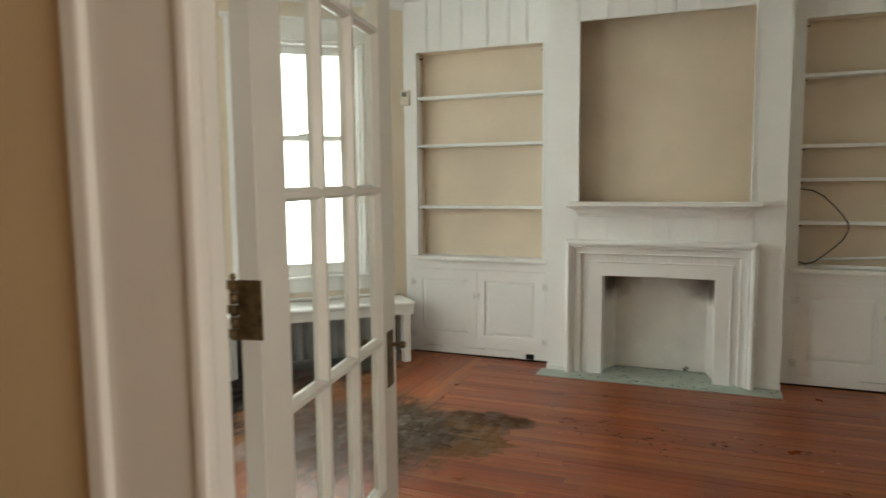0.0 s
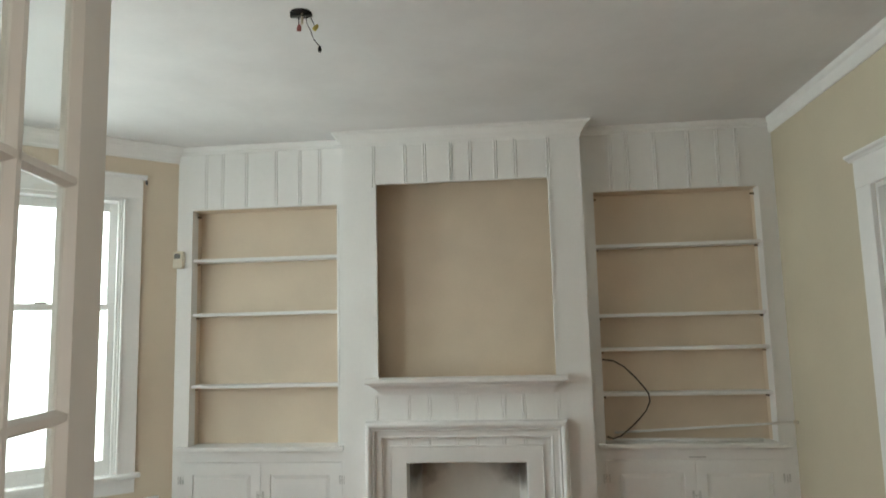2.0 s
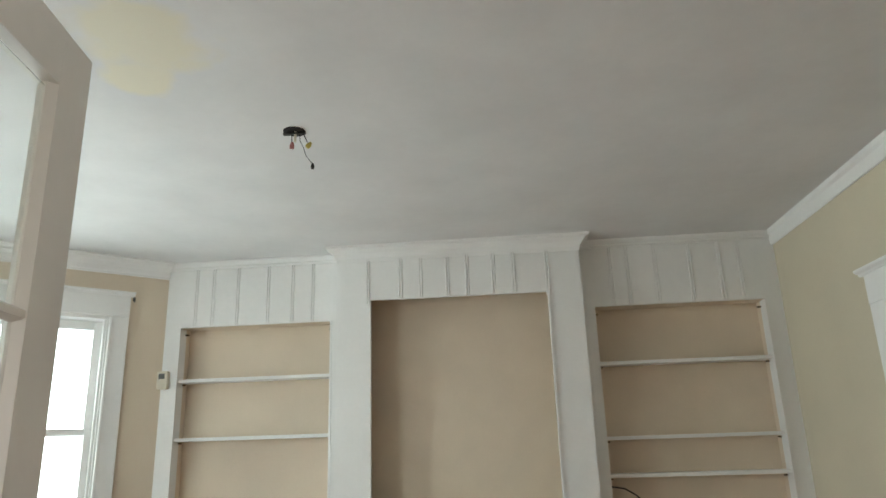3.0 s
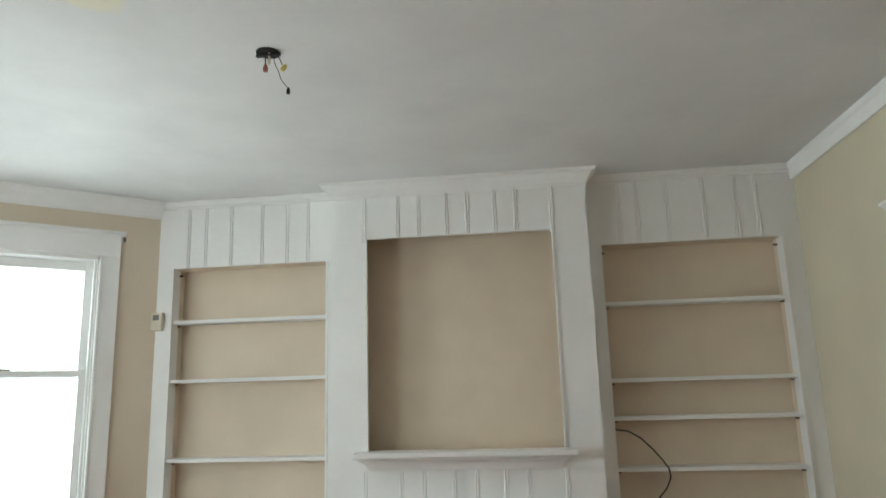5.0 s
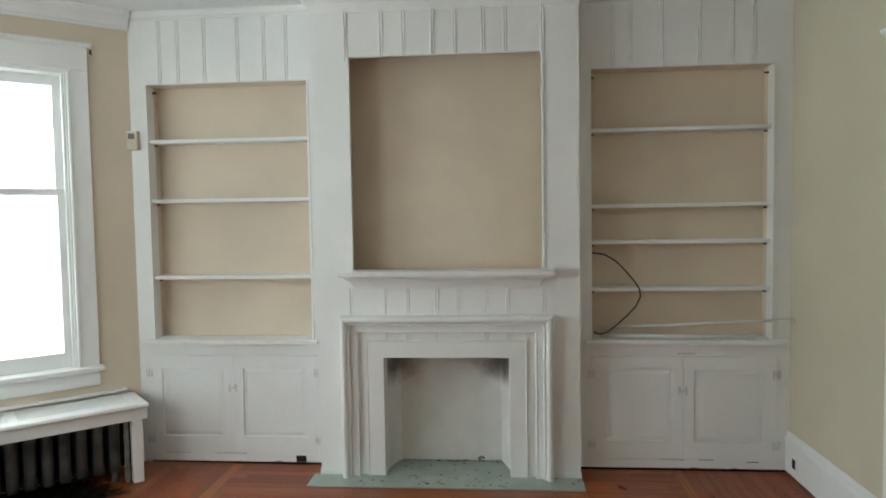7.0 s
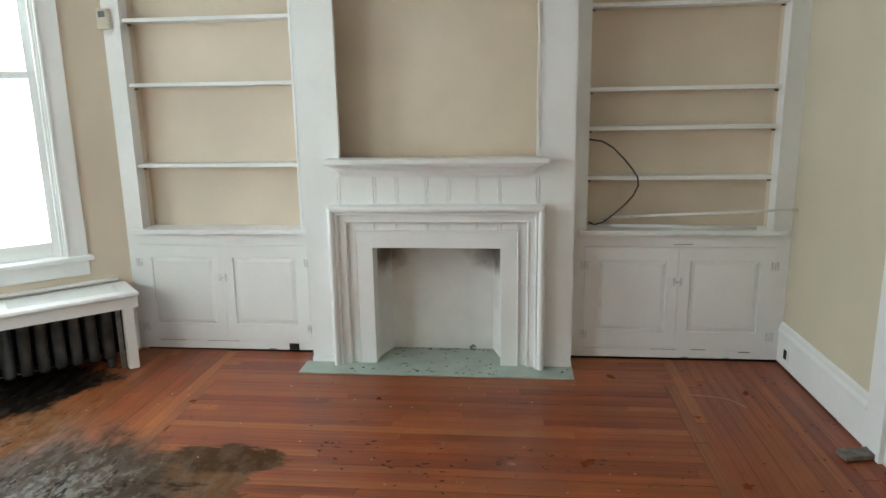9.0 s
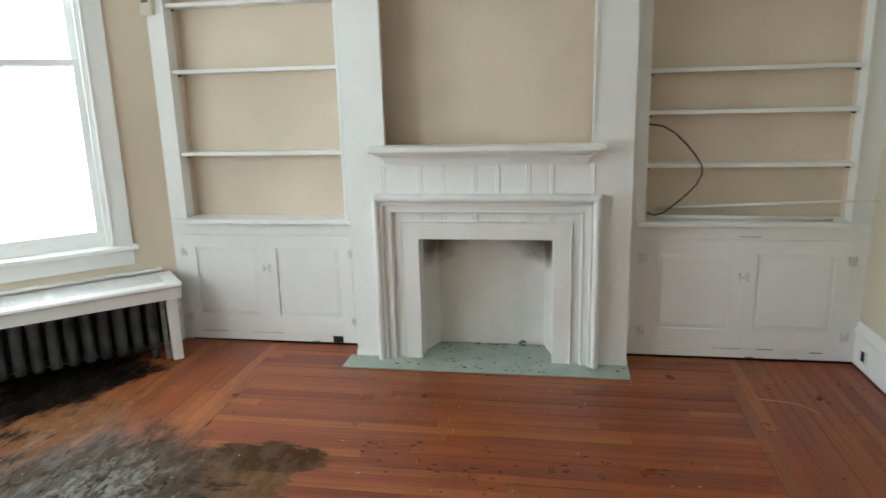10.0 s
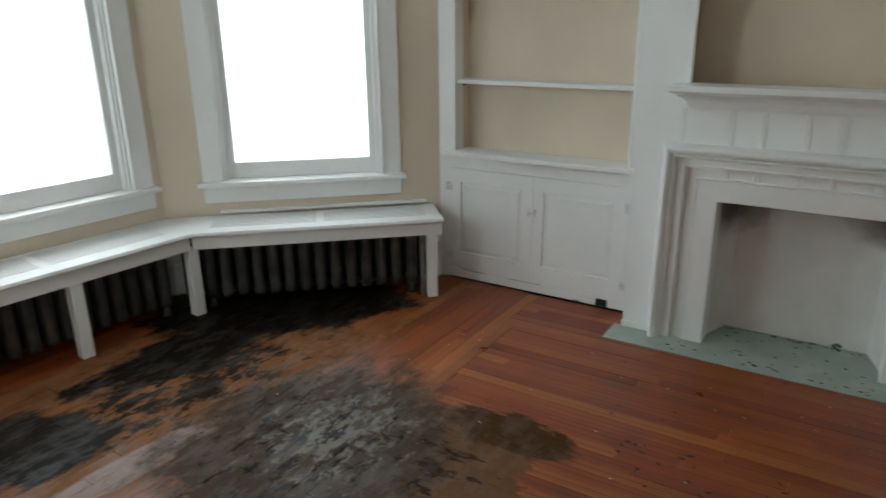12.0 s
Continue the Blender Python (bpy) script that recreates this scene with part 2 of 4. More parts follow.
# ------------------------------------------------------------ mesh helpers
def box(bm, x0, x1, y0, y1, z0, z1, bevel=0.0):
    vs = [bm.verts.new((x, y, z)) for x in (x0, x1) for y in (y0, y1) for z in (z0, z1)]
    quads = ((0, 1, 3, 2), (4, 6, 7, 5), (0, 4, 5, 1), (2, 3, 7, 6), (0, 2, 6, 4), (1, 5, 7, 3))
    fs = [bm.faces.new([vs[k] for k in q]) for q in quads]
    if bevel:
        es = list({e for f in fs for e in f.edges})
        bmesh.ops.bevel(bm, geom=es, offset=bevel, segments=2, affect="EDGES", profile=0.6)
    return bm


def cube(x0, x1, y0, y1, z0, z1, bevel=0.0):
    return box(bmesh.new(), x0, x1, y0, y1, z0, z1, bevel)


def prism(bm, pts, z0, z1):
    """An upright prism over a plan outline."""
    lo = [bm.verts.new((x, y, z0)) for x, y in pts]
    hi = [bm.verts.new((x, y, z1)) for x, y in pts]
    n = len(pts)
    bm.faces.new(lo[::-1])
    bm.faces.new(hi)
    for k in range(n):
        bm.faces.new((lo[k], lo[(k + 1) % n], hi[(k + 1) % n], hi[k]))
    return bm


def sweep(bm, path, profile, closed=False, up=Vector((0, 0, 1))):
    """A profile (side, rise) carried along a path with mitred corners; side points to the right of the way."""
    path = [Vector(p) for p in path]
    n = len(path)
    rings = []
    for k, p in enumerate(path):
        a = (p - path[k - 1]).normalized() if k or closed else None
        b = (path[(k + 1) % n] - p).normalized() if k < n - 1 or closed else None
        a, b = a or b, b or a
        sa, sb = a.cross(up), b.cross(up)
        side = sa + sb
        side = side * (2 / max(side.length_squared, 1e-6))
        rings.append([bm.verts.new(p + side * s + up * r) for s, r in profile])
    m = len(profile)
    for k in range(n if closed else n - 1):
        r0, r1 = rings[k], rings[(k + 1) % n]
        for j in range(m):
            bm.faces.new((r0[j], r0[(j + 1) % m], r1[(j + 1) % m], r1[j]))
    if not closed:
        bm.faces.new(rings[0])
        bm.faces.new(rings[-1][::-1])
    bmesh.ops.recalc_face_normals(bm, faces=bm.faces)
    return bm


def tube(bm, pts, radius, sides=8):
    pts = [Vector(p) for p in pts]
    rings = []
    for k, p in enumerate(pts):
        d = (pts[min(k + 1, len(pts) - 1)] - pts[max(k - 1, 0)]).normalized()
        a = d.orthogonal().normalized() if k == 0 else (rings_a - d * rings_a.dot(d)).normalized()
        rings_a = a
        b = d.cross(a)
        r = radius[k] if isinstance(radius, (list, tuple)) else radius
        rings.append([bm.verts.new(p + (a * math.cos(t) + b * math.sin(t)) * r) for t in [2 * math.pi * j / sides for j in range(sides)]])
    for r0, r1 in zip(rings, rings[1:]):
        for j in range(sides):
            f = bm.faces.new((r0[j], r0[(j + 1) % sides], r1[(j + 1) % sides], r1[j]))
            f.smooth = True
    bm.faces.new(rings[0][::-1])
    bm.faces.new(rings[-1])
    return bm


def lathe(bm, profile, m=Matrix.Identity(4), sides=16):
    """Turned shape round z: (radius, height) pairs."""
    rings = [[bm.verts.new(m @ Vector((r * math.cos(2 * math.pi * j / sides), r * math.sin(2 * math.pi * j / sides), z))) for j in range(sides)] for r, z in profile]
    for r0, r1 in zip(rings, rings[1:]):
        for j in range(sides):
            f = bm.faces.new((r0[j], r0[(j + 1) % sides], r1[(j + 1) % sides], r1[j]))
            f.smooth = True
    bm.faces.new(rings[0][::-1])
    bm.faces.new(rings[-1])
    return bm


def mesh_of(name, bm, mat):
    bmesh.ops.recalc_face_normals(bm, faces=bm.faces)
    me = bpy.data.meshes.new(name)
    bm.to_mesh(me)
    bm.free()
    me.materials.append(mat)
    return me


def part(name, bm, mat, parent=None, label=""):
    ob = new(name, mesh_of(name, bm, mat))
    ob.parent = parent
    return tagged(ob, label)


def thing(name, label, category, m=None, group="", kind=""):
    ob = new(name)
    ob.empty_display_size = 0.1
    if m is not None:
        ob.matrix_world = m
    return tagged(ob, label, category, group, kind)


def structure(name, bm, mat, label, category):
    return tagged(part(name, bm, mat), label, category, kind="structure")


def slab_with_holes(bm, u0, u1, v0, v1, z0, z1, holes):
    """A wall slab along local x with rectangular openings (u0, u1, z0, z1), as one closed skin."""
    us = sorted({u0, u1, *[min(max(h[k], u0), u1) for h in holes for k in (0, 1)]})
    zs = sorted({z0, z1, *[min(max(h[k], z0), z1) for h in holes for k in (2, 3)]})
    nu, nz = len(us) - 1, len(zs) - 1
    full = [[not any(h[0] <= us[a] and h[1] >= us[a + 1] and h[2] <= zs[c] and h[3] >= zs[c + 1] for h in holes) for c in range(nz)] for a in range(nu)]
    made = {}

    def at(a, v, c):
        if (a, v, c) not in made:
            made[a, v, c] = bm.verts.new((us[a], v, zs[c]))
        return made[a, v, c]

    for a in range(nu):
        for c in range(nz):
            if not full[a][c]:
                continue
            bm.faces.new((at(a, v0, c), at(a + 1, v0, c), at(a + 1, v0, c + 1), at(a, v0, c + 1)))
            bm.faces.new((at(a, v1, c), at(a, v1, c + 1), at(a + 1, v1, c + 1), at(a + 1, v1, c)))
            for da, dc, e0, e1 in ((-1, 0, (a, c), (a, c + 1)), (1, 0, (a + 1, c), (a + 1, c + 1)), (0, -1, (a, c), (a + 1, c)), (0, 1, (a, c + 1), (a + 1, c + 1))):
                n, q = a + da, c + dc
                if not (0 <= n < nu and 0 <= q < nz and full[n][q]):
                    bm.faces.new((at(e0[0], v0, e0[1]), at(e1[0], v0, e1[1]), at(e1[0], v1, e1[1]), at(e0[0], v1, e0[1])))
    return bm


def placed(bm, m):
    bmesh.ops.transform(bm, matrix=m, verts=bm.verts)
    return bm


# ------------------------------------------------------------ walls
structure("wall_bay_1", placed(slab_with_holes(bmesh.new(), -0.05, L1 + 0.08, -0.22, 0, -0.1, CEIL + 0.1, [(0.317, 1.177, 0.62, 2.30)]), F1), cream,
          "cream painted bay wall with a sash window", "wall")
structure("wall_bay_2", placed(slab_with_holes(bmesh.new(), 0.0, L2, -0.22, 0, -0.1, CEIL + 0.1, [(0.145, 1.205, 0.62, 2.30)]), F2), cream,
          "cream painted bay wall with a sash window", "wall")
structure("wall_bay_3", placed(slab_with_holes(bmesh.new(), -0.08, L3 + 0.05, -0.22, 0, -0.1, CEIL + 0.1, [(0.30, 1.16, 0.62, 2.30)]), F3), cream, "cream painted bay wall with a sash window", "wall")
structure("wall_west", cube(ALC_L - 0.2, ALC_L, DOOR_Y, P3.y, -0.1, CEIL + 0.1), cream, "plain cream side wall", "wall")
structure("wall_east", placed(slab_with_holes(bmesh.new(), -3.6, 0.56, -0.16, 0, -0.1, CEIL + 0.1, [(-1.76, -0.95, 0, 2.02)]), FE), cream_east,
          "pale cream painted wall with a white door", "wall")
structure("wall_south", slab_with_holes(bmesh.new(), -2.6, 2.6, DOOR_Y - WALL_T, DOOR_Y, -0.1, CEIL + 0.1, [(-0.362, 1.28, 0, 2.275)]), cream,
          "cream wall with the wide glazed-door opening", "wall")
structure("wall_north", cube(-2.0, WALL_R + 0.16, 0.56, 0.72, -0.1, CEIL + 0.1), cream, "plain wall behind the built-in bookcases", "wall")
ceiling = structure("ceiling", prism(bmesh.new(), [(-3.3, -3.68), (WALL_R + 0.16, -3.68), (WALL_R + 0.16, 0.7), (-3.3, 0.7)], CEIL, CEIL + 0.12), plaster,
                    "white plaster ceiling with a faint brown stain", "ceiling")

golden = material("golden_hall_paint", (0.60, 0.47, 0.29), 0.6, spots=0.04, scale=1.5, grain=80, bump=0.06)
# hall behind the glazed door
structure("hall_floor", cube(-2.6, 2.6, -6.6, DOOR_Y - 0.07, -0.08, -0.004), band_wood, "wooden hall floor", "floor")
structure("hall_ceiling", cube(-2.6, 2.6, -6.6, -3.68, CEIL, CEIL + 0.12), plaster, "white hall ceiling", "ceiling")
structure("hall_wall_north", slab_with_holes(bmesh.new(), -2.6, 2.6, DOOR_Y - WALL_T - 0.012, DOOR_Y - WALL_T - 0.0005, 0, CEIL, [(-0.29, 1.30, 0, 2.43)]), golden, "golden yellow hall wall beside the door casing", "wall")
structure("hall_wall_west", cube(-2.76, -2.6, -6.6, -3.62, -0.1, CEIL + 0.1), golden, "golden hall wall", "wall")
# this wall's opening is invented, to let the fill lamp in
structure("hall_wall_east", slab_with_holes(bmesh.new(), -6.6, -3.62, -0.16, 0, -0.1, CEIL + 0.1, [(-5.9, -4.5, 0.7, 2.2)]), golden, "golden hall wall with an added, unseen opening for the fill lamp", "wall").matrix_world = facet(Vector((2.6, 0, 0)), Vector((0, 1, 0)))
structure("hall_wall_south", cube(-2.6, 2.6, -6.76, -6.6, -0.1, CEIL + 0.1), golden, "golden hall wall", "wall")
# unseen fill lamp, added to light the hall and the fireplace wall
hl = new("hall_fill_light", bpy.data.lights.new("hall_fill_light", "AREA"))
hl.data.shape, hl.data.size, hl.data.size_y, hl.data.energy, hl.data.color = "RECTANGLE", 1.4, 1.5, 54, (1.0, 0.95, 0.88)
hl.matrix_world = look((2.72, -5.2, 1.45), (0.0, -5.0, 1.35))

# chimney breast with the firebox and the recess over the mantel
NX0, NX1, NZ0, NZ1 = -0.396, 0.649, 1.150, 2.329
FX0, FX1, FZ = -0.233, 0.462, 0.670
chim = structure("chimney_breast", slab_with_holes(bmesh.new(), CH_L, CH_R, 0, 0.022, 0, CEIL, [(NX0, NX1, NZ0, NZ1), (FX0 - 0.090, FX1 + 0.090, 0, FZ + 0.085)]), white_paint,
                 "white painted panelled chimney breast", "chimney breast")
part("side_panel", cube(CH_L, CH_L + 0.03, 0.022, 0.5, 0, CEIL), white_paint, chim)
part("side_panel", cube(CH_R - 0.03, CH_R, 0.022, 0.5, 0, CEIL), white_paint, chim)
# the recess is wider and higher inside than its opening
NB, NW, NT = 0.190, 0.150, 0.17
part("recess_back", cube(NX0 - NW, NX1 + NW, NB, NB + 0.02, NZ0 - 0.02, NZ1 + NT), cream_in, chim, "cream painted recess back")
part("recess_side", cube(NX0 - NW - 0.02, NX0 - NW, 0.022, NB + 0.02, NZ0 - 0.02, NZ1 + NT), cream_in, chim, "cream painted recess side")
part("recess_side", cube(NX1 + NW, NX1 + NW + 0.02, 0.022, NB + 0.02, NZ0 - 0.02, NZ1 + NT), cream_in, chim, "cream painted recess side")
part("recess_top", cube(NX0 - NW - 0.02, NX1 + NW + 0.02, 0.022, NB + 0.02, NZ1 + NT, NZ1 + NT + 0.02), cream_in, chim)
part("recess_floor", cube(NX0 - NW, NX1 + NW, 0.022, NB, NZ0 - 0.02, NZ0 - 0.002), cream_in, chim)
BX0, BX1, BY = -0.178, 0.415, 0.250
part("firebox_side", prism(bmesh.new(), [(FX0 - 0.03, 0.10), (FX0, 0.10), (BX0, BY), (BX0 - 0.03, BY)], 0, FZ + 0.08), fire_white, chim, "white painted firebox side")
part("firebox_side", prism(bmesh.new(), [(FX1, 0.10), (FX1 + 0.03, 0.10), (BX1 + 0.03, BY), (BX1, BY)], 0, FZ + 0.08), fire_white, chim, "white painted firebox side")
part("firebox_back", cube(BX0 - 0.03, BX1 + 0.03, BY, BY + 0.03, 0, FZ + 0.08), fire_white, chim, "white painted firebox back, soot and painted shade at the top")
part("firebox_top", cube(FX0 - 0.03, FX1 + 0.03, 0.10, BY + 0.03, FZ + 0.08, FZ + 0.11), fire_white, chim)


def bead(parent, x, y, z0, z1, h=0.006):
    bm = bmesh.new()
    for dx in (-0.0066, 0.0066):
        pts = [(x + dx - 0.0060, y), (x + dx - 0.0046, y - h * 0.6), (x + dx - 0.0018, y - h), (x + dx + 0.0018, y - h), (x + dx + 0.0046, y - h * 0.6), (x + dx + 0.0060, y)]
        prism(bm, pts, z0, z1)
    return part("bead", bm, white_paint, parent)


for x in (-0.414, -0.216, -0.095, 0.066, 0.184, 0.339, 0.457, 0.655):
    bead(chim, x, 0, NZ1 + (0.004 if -0.39 < x < 0.64 else -0.02), 2.585)
    bead(chim, x, 0, 0.90, 1.056, 0.0035)
    if -0.34 < x < 0.57:
        bead(chim, x, 0, 0.764, 0.815, 0.006)
for sgn, x in ((1, NX0), (-1, NX1)):
    part("edge_strip", cube(min(x, x - sgn * 0.012), max(x, x - sgn * 0.012), -0.008, 0.0, NZ0, NZ1), white_paint, chim)
part("plinth", cube(CH_L - 0.004, -0.46, -0.008, 0.0, 0.0, 0.035, 0.002), white_paint, chim)
part("plinth", cube(0.70, CH_R + 0.004, -0.008, 0.0, 0.0, 0.035, 0.002), white_paint, chim)

# crown moulding all round
CROWN = [(0.0, -0.100), (0.010, -0.100), (0.012, -0.088), (0.018, -0.082), (0.028, -0.058), (0.046, -0.036), (0.064, -0.024), (0.070, -0.014), (0.078, -0.012), (0.078, 0.0), (0.0, 0.0)]
COVE = [(0.0, -0.092), (0.003, -0.092), (0.008, -0.070), (0.020, -0.044), (0.040, -0.022), (0.058, -0.014), (0.060, -0.004), (0.066, -0.002), (0.066, 0.0), (0.0, 0.0)]
FILLET = [(0.0, -0.046), (0.008, -0.046), (0.016, -0.038), (0.016, -0.030), (0.024, -0.026), (0.034, -0.012), (0.036, 0.0), (0.0, 0.0)]
FLAT = [(0.0, -0.088), (0.010, -0.088), (0.014, -0.076), (0.020, -0.034), (0.030, -0.020), (0.034, 0.0), (0.0, 0.0)]
crown_bm = bmesh.new()
for way_, profile_ in (([(ALC_L, DOOR_Y), tuple(P3.xy), tuple(P2.xy), tuple(P1.xy), tuple(P0.xy)], CROWN), ([(ALC_L, CAB), (CH_L, CAB)], FILLET),
                       ([(CH_L, CAB), (CH_L, 0), (CH_R, 0), (CH_R, CAB)], COVE), ([(CH_R, CAB), (WALL_R, CAB)], FILLET), ([(WALL_R, CAB), (WALL_R, DOOR_Y)], FLAT)):
    sweep(crown_bm, [(x, y, CEIL) for x, y in way_], profile_)
structure("trim_crown", crown_bm, white_paint, "white painted crown moulding", "crown moulding")

# baseboard on the east wall
BASE = [(0, 0.012), (0.018, 0.012), (0.018, 0.170), (0.024, 0.178), (0.024, 0.190), (0.014, 0.205), (0.012, 0.225), (0.006, 0.235), (0, 0.235)]
base = structure("baseboard", sweep(bmesh.new(), [(WALL_R, CAB, 0), (WALL_R, -0.82, 0)], BASE), white_paint, "tall white baseboard with a moulded cap", "baseboard")
structure("baseboard_far", sweep(bmesh.new(), [(WALL_R, -1.89, 0), (WALL_R, DOOR_Y, 0)], BASE), white_paint, "tall white baseboard with a moulded cap", "baseboard")
structure("baseboard_bay", sweep(bmesh.new(), [P2, P1, P0], BASE), white_paint, "white baseboard behind the radiators", "baseboard")
outlet = thing("outlet", "dark metal outlet cover set in the white baseboard", "outlet")
part("cover_plate", cube(WALL_R - 0.024, WALL_R - 0.017, -0.010, 0.055, 0.055, 0.125, 0.002), white_paint, outlet)
part("socket", cube(WALL_R - 0.027, WALL_R - 0.0235, 0.005, 0.040, 0.065, 0.115, 0.001), dark, outlet)


# ------------------------------------------------------------ windows
def sash_window(m, u0, u1, label):
    """A double-hung window in its casing; the opening runs from u0 to u1 along the wall."""
    w = thing("window", label, "window", m, "bay windows", "structure")
    z0, zt = 0.62, 2.30
    mid = 1.62
    cw = 0.095
    # casing
    part("casing", cube(u0 - cw, u0, 0.0, 0.020, z0, zt, 0.003), white_paint, w)
    part("casing", cube(u1, u1 + cw, 0.0, 0.020, z0, zt, 0.003), white_paint, w)
    for a, b in ((u0 - 0.004, u0 + 0.012), (u1 - 0.012, u1 + 0.004)):
        part("inner_bead", cube(a, b, 0.004, 0.026, z0, zt - 0.01, 0.003), white_paint, w)
    part("head_casing", cube(u0 - cw, u1 + cw, 0.0, 0.024, zt, zt + 0.125, 0.003), white_paint, w)
    part("head_cap", sweep(bmesh.new(), [(u1 + cw + 0.022, 0, zt + 0.125), (u0 - cw - 0.022, 0, zt + 0.125)],
                           [(0, 0), (0.024, 0), (0.030, 0.010), (0.044, 0.016), (0.044, 0.026), (0, 0.026)]), white_paint, w)
    part("stool", cube(u0 - cw - 0.025, u1 + cw + 0.025, -0.06, 0.055, z0 - 0.022, z0 + 0.004, 0.006), white_paint, w)
    part("apron", cube(u0 - cw, u1 + cw, 0.0, 0.018, z0 - 0.110, z0 - 0.022, 0.003), white_paint, w)
    # jambs and stops
    for a, b in ((u0, u0 + 0.022), (u1 - 0.022, u1)):
        part("jamb", cube(a, b, -0.22, 0.0, z0, zt), white_paint, w)
    for a, b in ((u0 + 0.022, u0 + 0.036), (u1 - 0.036, u1 - 0.022)):
        part("stop", cube(a, b, -0.045, -0.012, z0, zt - 0.02, 0.002), white_paint, w)
    part("head_jamb", cube(u0, u1, -0.22, 0.0, zt - 0.022, zt), white_paint, w)
    part("sill", cube(u0, u1, -0.25, -0.06, z0 - 0.03, z0 - 0.004), white_paint, w)
    # sashes
    a, b = u0 + 0.024, u1 - 0.024
    for name, v, lo, hi, bot, top in (("lower_sash", -0.085, z0 + 0.004, mid + 0.022, 0.085, 0.034), ("upper_sash", -0.128, mid - 0.018, zt - 0.024, 0.034, 0.055)):
        s_ = new(name)
        s_.parent = w
        st = 0.048
        part("stile", cube(a, a + st, v, v + 0.036, lo, hi, 0.003), white_paint, s_)
        part("stile", cube(b - st, b, v, v + 0.036, lo, hi, 0.003), white_paint, s_)
        part("rail", cube(a + st, b - st, v, v + 0.036, lo, lo + bot, 0.003), white_paint, s_)
        part("rail", cube(a + st, b - st, v, v + 0.036, hi - top, hi, 0.003), white_paint, s_)
        g = part("pane", cube(a + st - 0.004, b - st + 0.004, v + 0.014, v + 0.018, lo + bot - 0.004, hi - top + 0.004), glass, s_)
        g.visible_shadow = False
    part("sash_lift", cube((a + b) / 2 - 0.035, (a + b) / 2 + 0.035, -0.050, -0.036, z0 + 0.048, z0 + 0.062, 0.004), white_paint, w)
    lk = part("sash_lock", cube((a + b) / 2 - 0.03, (a + b) / 2 + 0.03, -0.10, -0.062, mid + 0.022, mid + 0.034, 0.003), brass, w, "dark sash lock")
    return w


sash_window(F1, 0.317, 1.177, "white double-hung sash window in the angled bay wall").name = "window_1"
hook = thing("curtain_hook", "small dark iron curtain hook on the window head", "hook", F1)
part("shank", tube(bmesh.new(), [(0.205, 0.023, 2.415), (0.205, 0.045, 2.412), (0.205, 0.052, 2.400), (0.205, 0.046, 2.388), (0.205, 0.036, 2.392)], 0.003, 6), iron, hook)
part("plate", cube(0.199, 0.211, 0.0235, 0.0265, 2.396, 2.422, 0.001), iron, hook)
sash_window(F2, 0.145, 1.205, "white double-hung sash window in the middle of the bay").name = "window_2"

sash_window(F3, 0.30, 1.16, "white double-hung sash window in the third bay wall").name = "window_3"

# ------------------------------------------------------------ door in the east wall
EY0, EY1, EZ = -1.76, -0.95, 2.02
wd = thing("door_2", "closed white panelled door in a wide white casing", "door", FE, kind="structure")
part("casing", cube(EY1, EY1 + 0.13, 0.0, 0.02, 0, EZ, 0.003), white_paint, wd)
part("casing", cube(EY0 - 0.13, EY0, 0.0, 0.02, 0, EZ, 0.003), white_paint, wd)
part("head_casing", cube(EY0 - 0.13, EY1 + 0.13, 0.0, 0.022, EZ, EZ + 0.13, 0.003), white_paint, wd)
part("head_cap", sweep(bmesh.new(), [(EY1 + 0.16, 0, EZ + 0.13), (EY0 - 0.16, 0, EZ + 0.13)],
                       [(0, 0), (0.024, 0), (0.030, 0.010), (0.046, 0.018), (0.046, 0.030), (0, 0.030)]), white_paint, wd)
for a, b in ((EY1 - 0.02, EY1), (EY0, EY0 + 0.02)):
    part("jamb", cube(a, b, -0.16, 0.0, 0, EZ), white_paint, wd)
part("head_jamb", cube(EY0 + 0.02, EY1 - 0.02, -0.16, 0.0, EZ - 0.02, EZ), white_paint, wd)
part("door_leaf", cube(EY0 + 0.022, EY1 - 0.022, -0.075, -0.035, 0.006, EZ - 0.022, 0.002), white_paint, wd)
for a, b in ((EY0 + 0.125, EY0 + 0.365), (EY1 - 0.365, EY1 - 0.125)):
    for c, e in ((0.22, 0.85), (1.0, 1.88)):
        part("panel", cube(a, b, -0.036, -0.026, c, e, 0.008), white_paint, wd)
knob = lathe(bmesh.new(), [(0.012, 0), (0.012, 0.03), (0.027, 0.04), (0.030, 0.055), (0.02, 0.068), (0.004, 0.07)], pose(EY0 + 0.085, -0.035, 0.93, -90, 0, 0))
part("knob", knob, brass, wd, "brass knob")

# ------------------------------------------------------------ door opening trim
tr = thing("door_casing", "white painted casing of the glazed-door opening", "door frame", kind="structure")
ox0, ox1, oz = -0.362, 1.28, 2.275
HALL_Y = DOOR_Y - WALL_T
part("casing", cube(ox0 - 0.15, ox0 + 0.014, DOOR_Y, DOOR_Y + 0.020, 0, oz, 0.004), door_paint, tr)
part("casing", cube(ox1 - 0.014, ox1 + 0.15, DOOR_Y, DOOR_Y + 0.020, 0, oz, 0.004), door_paint, tr)
part("head_casing", cube(ox0 - 0.15, ox1 + 0.15, DOOR_Y, DOOR_Y + 0.022, oz, oz + 0.15, 0.004), door_paint, tr)
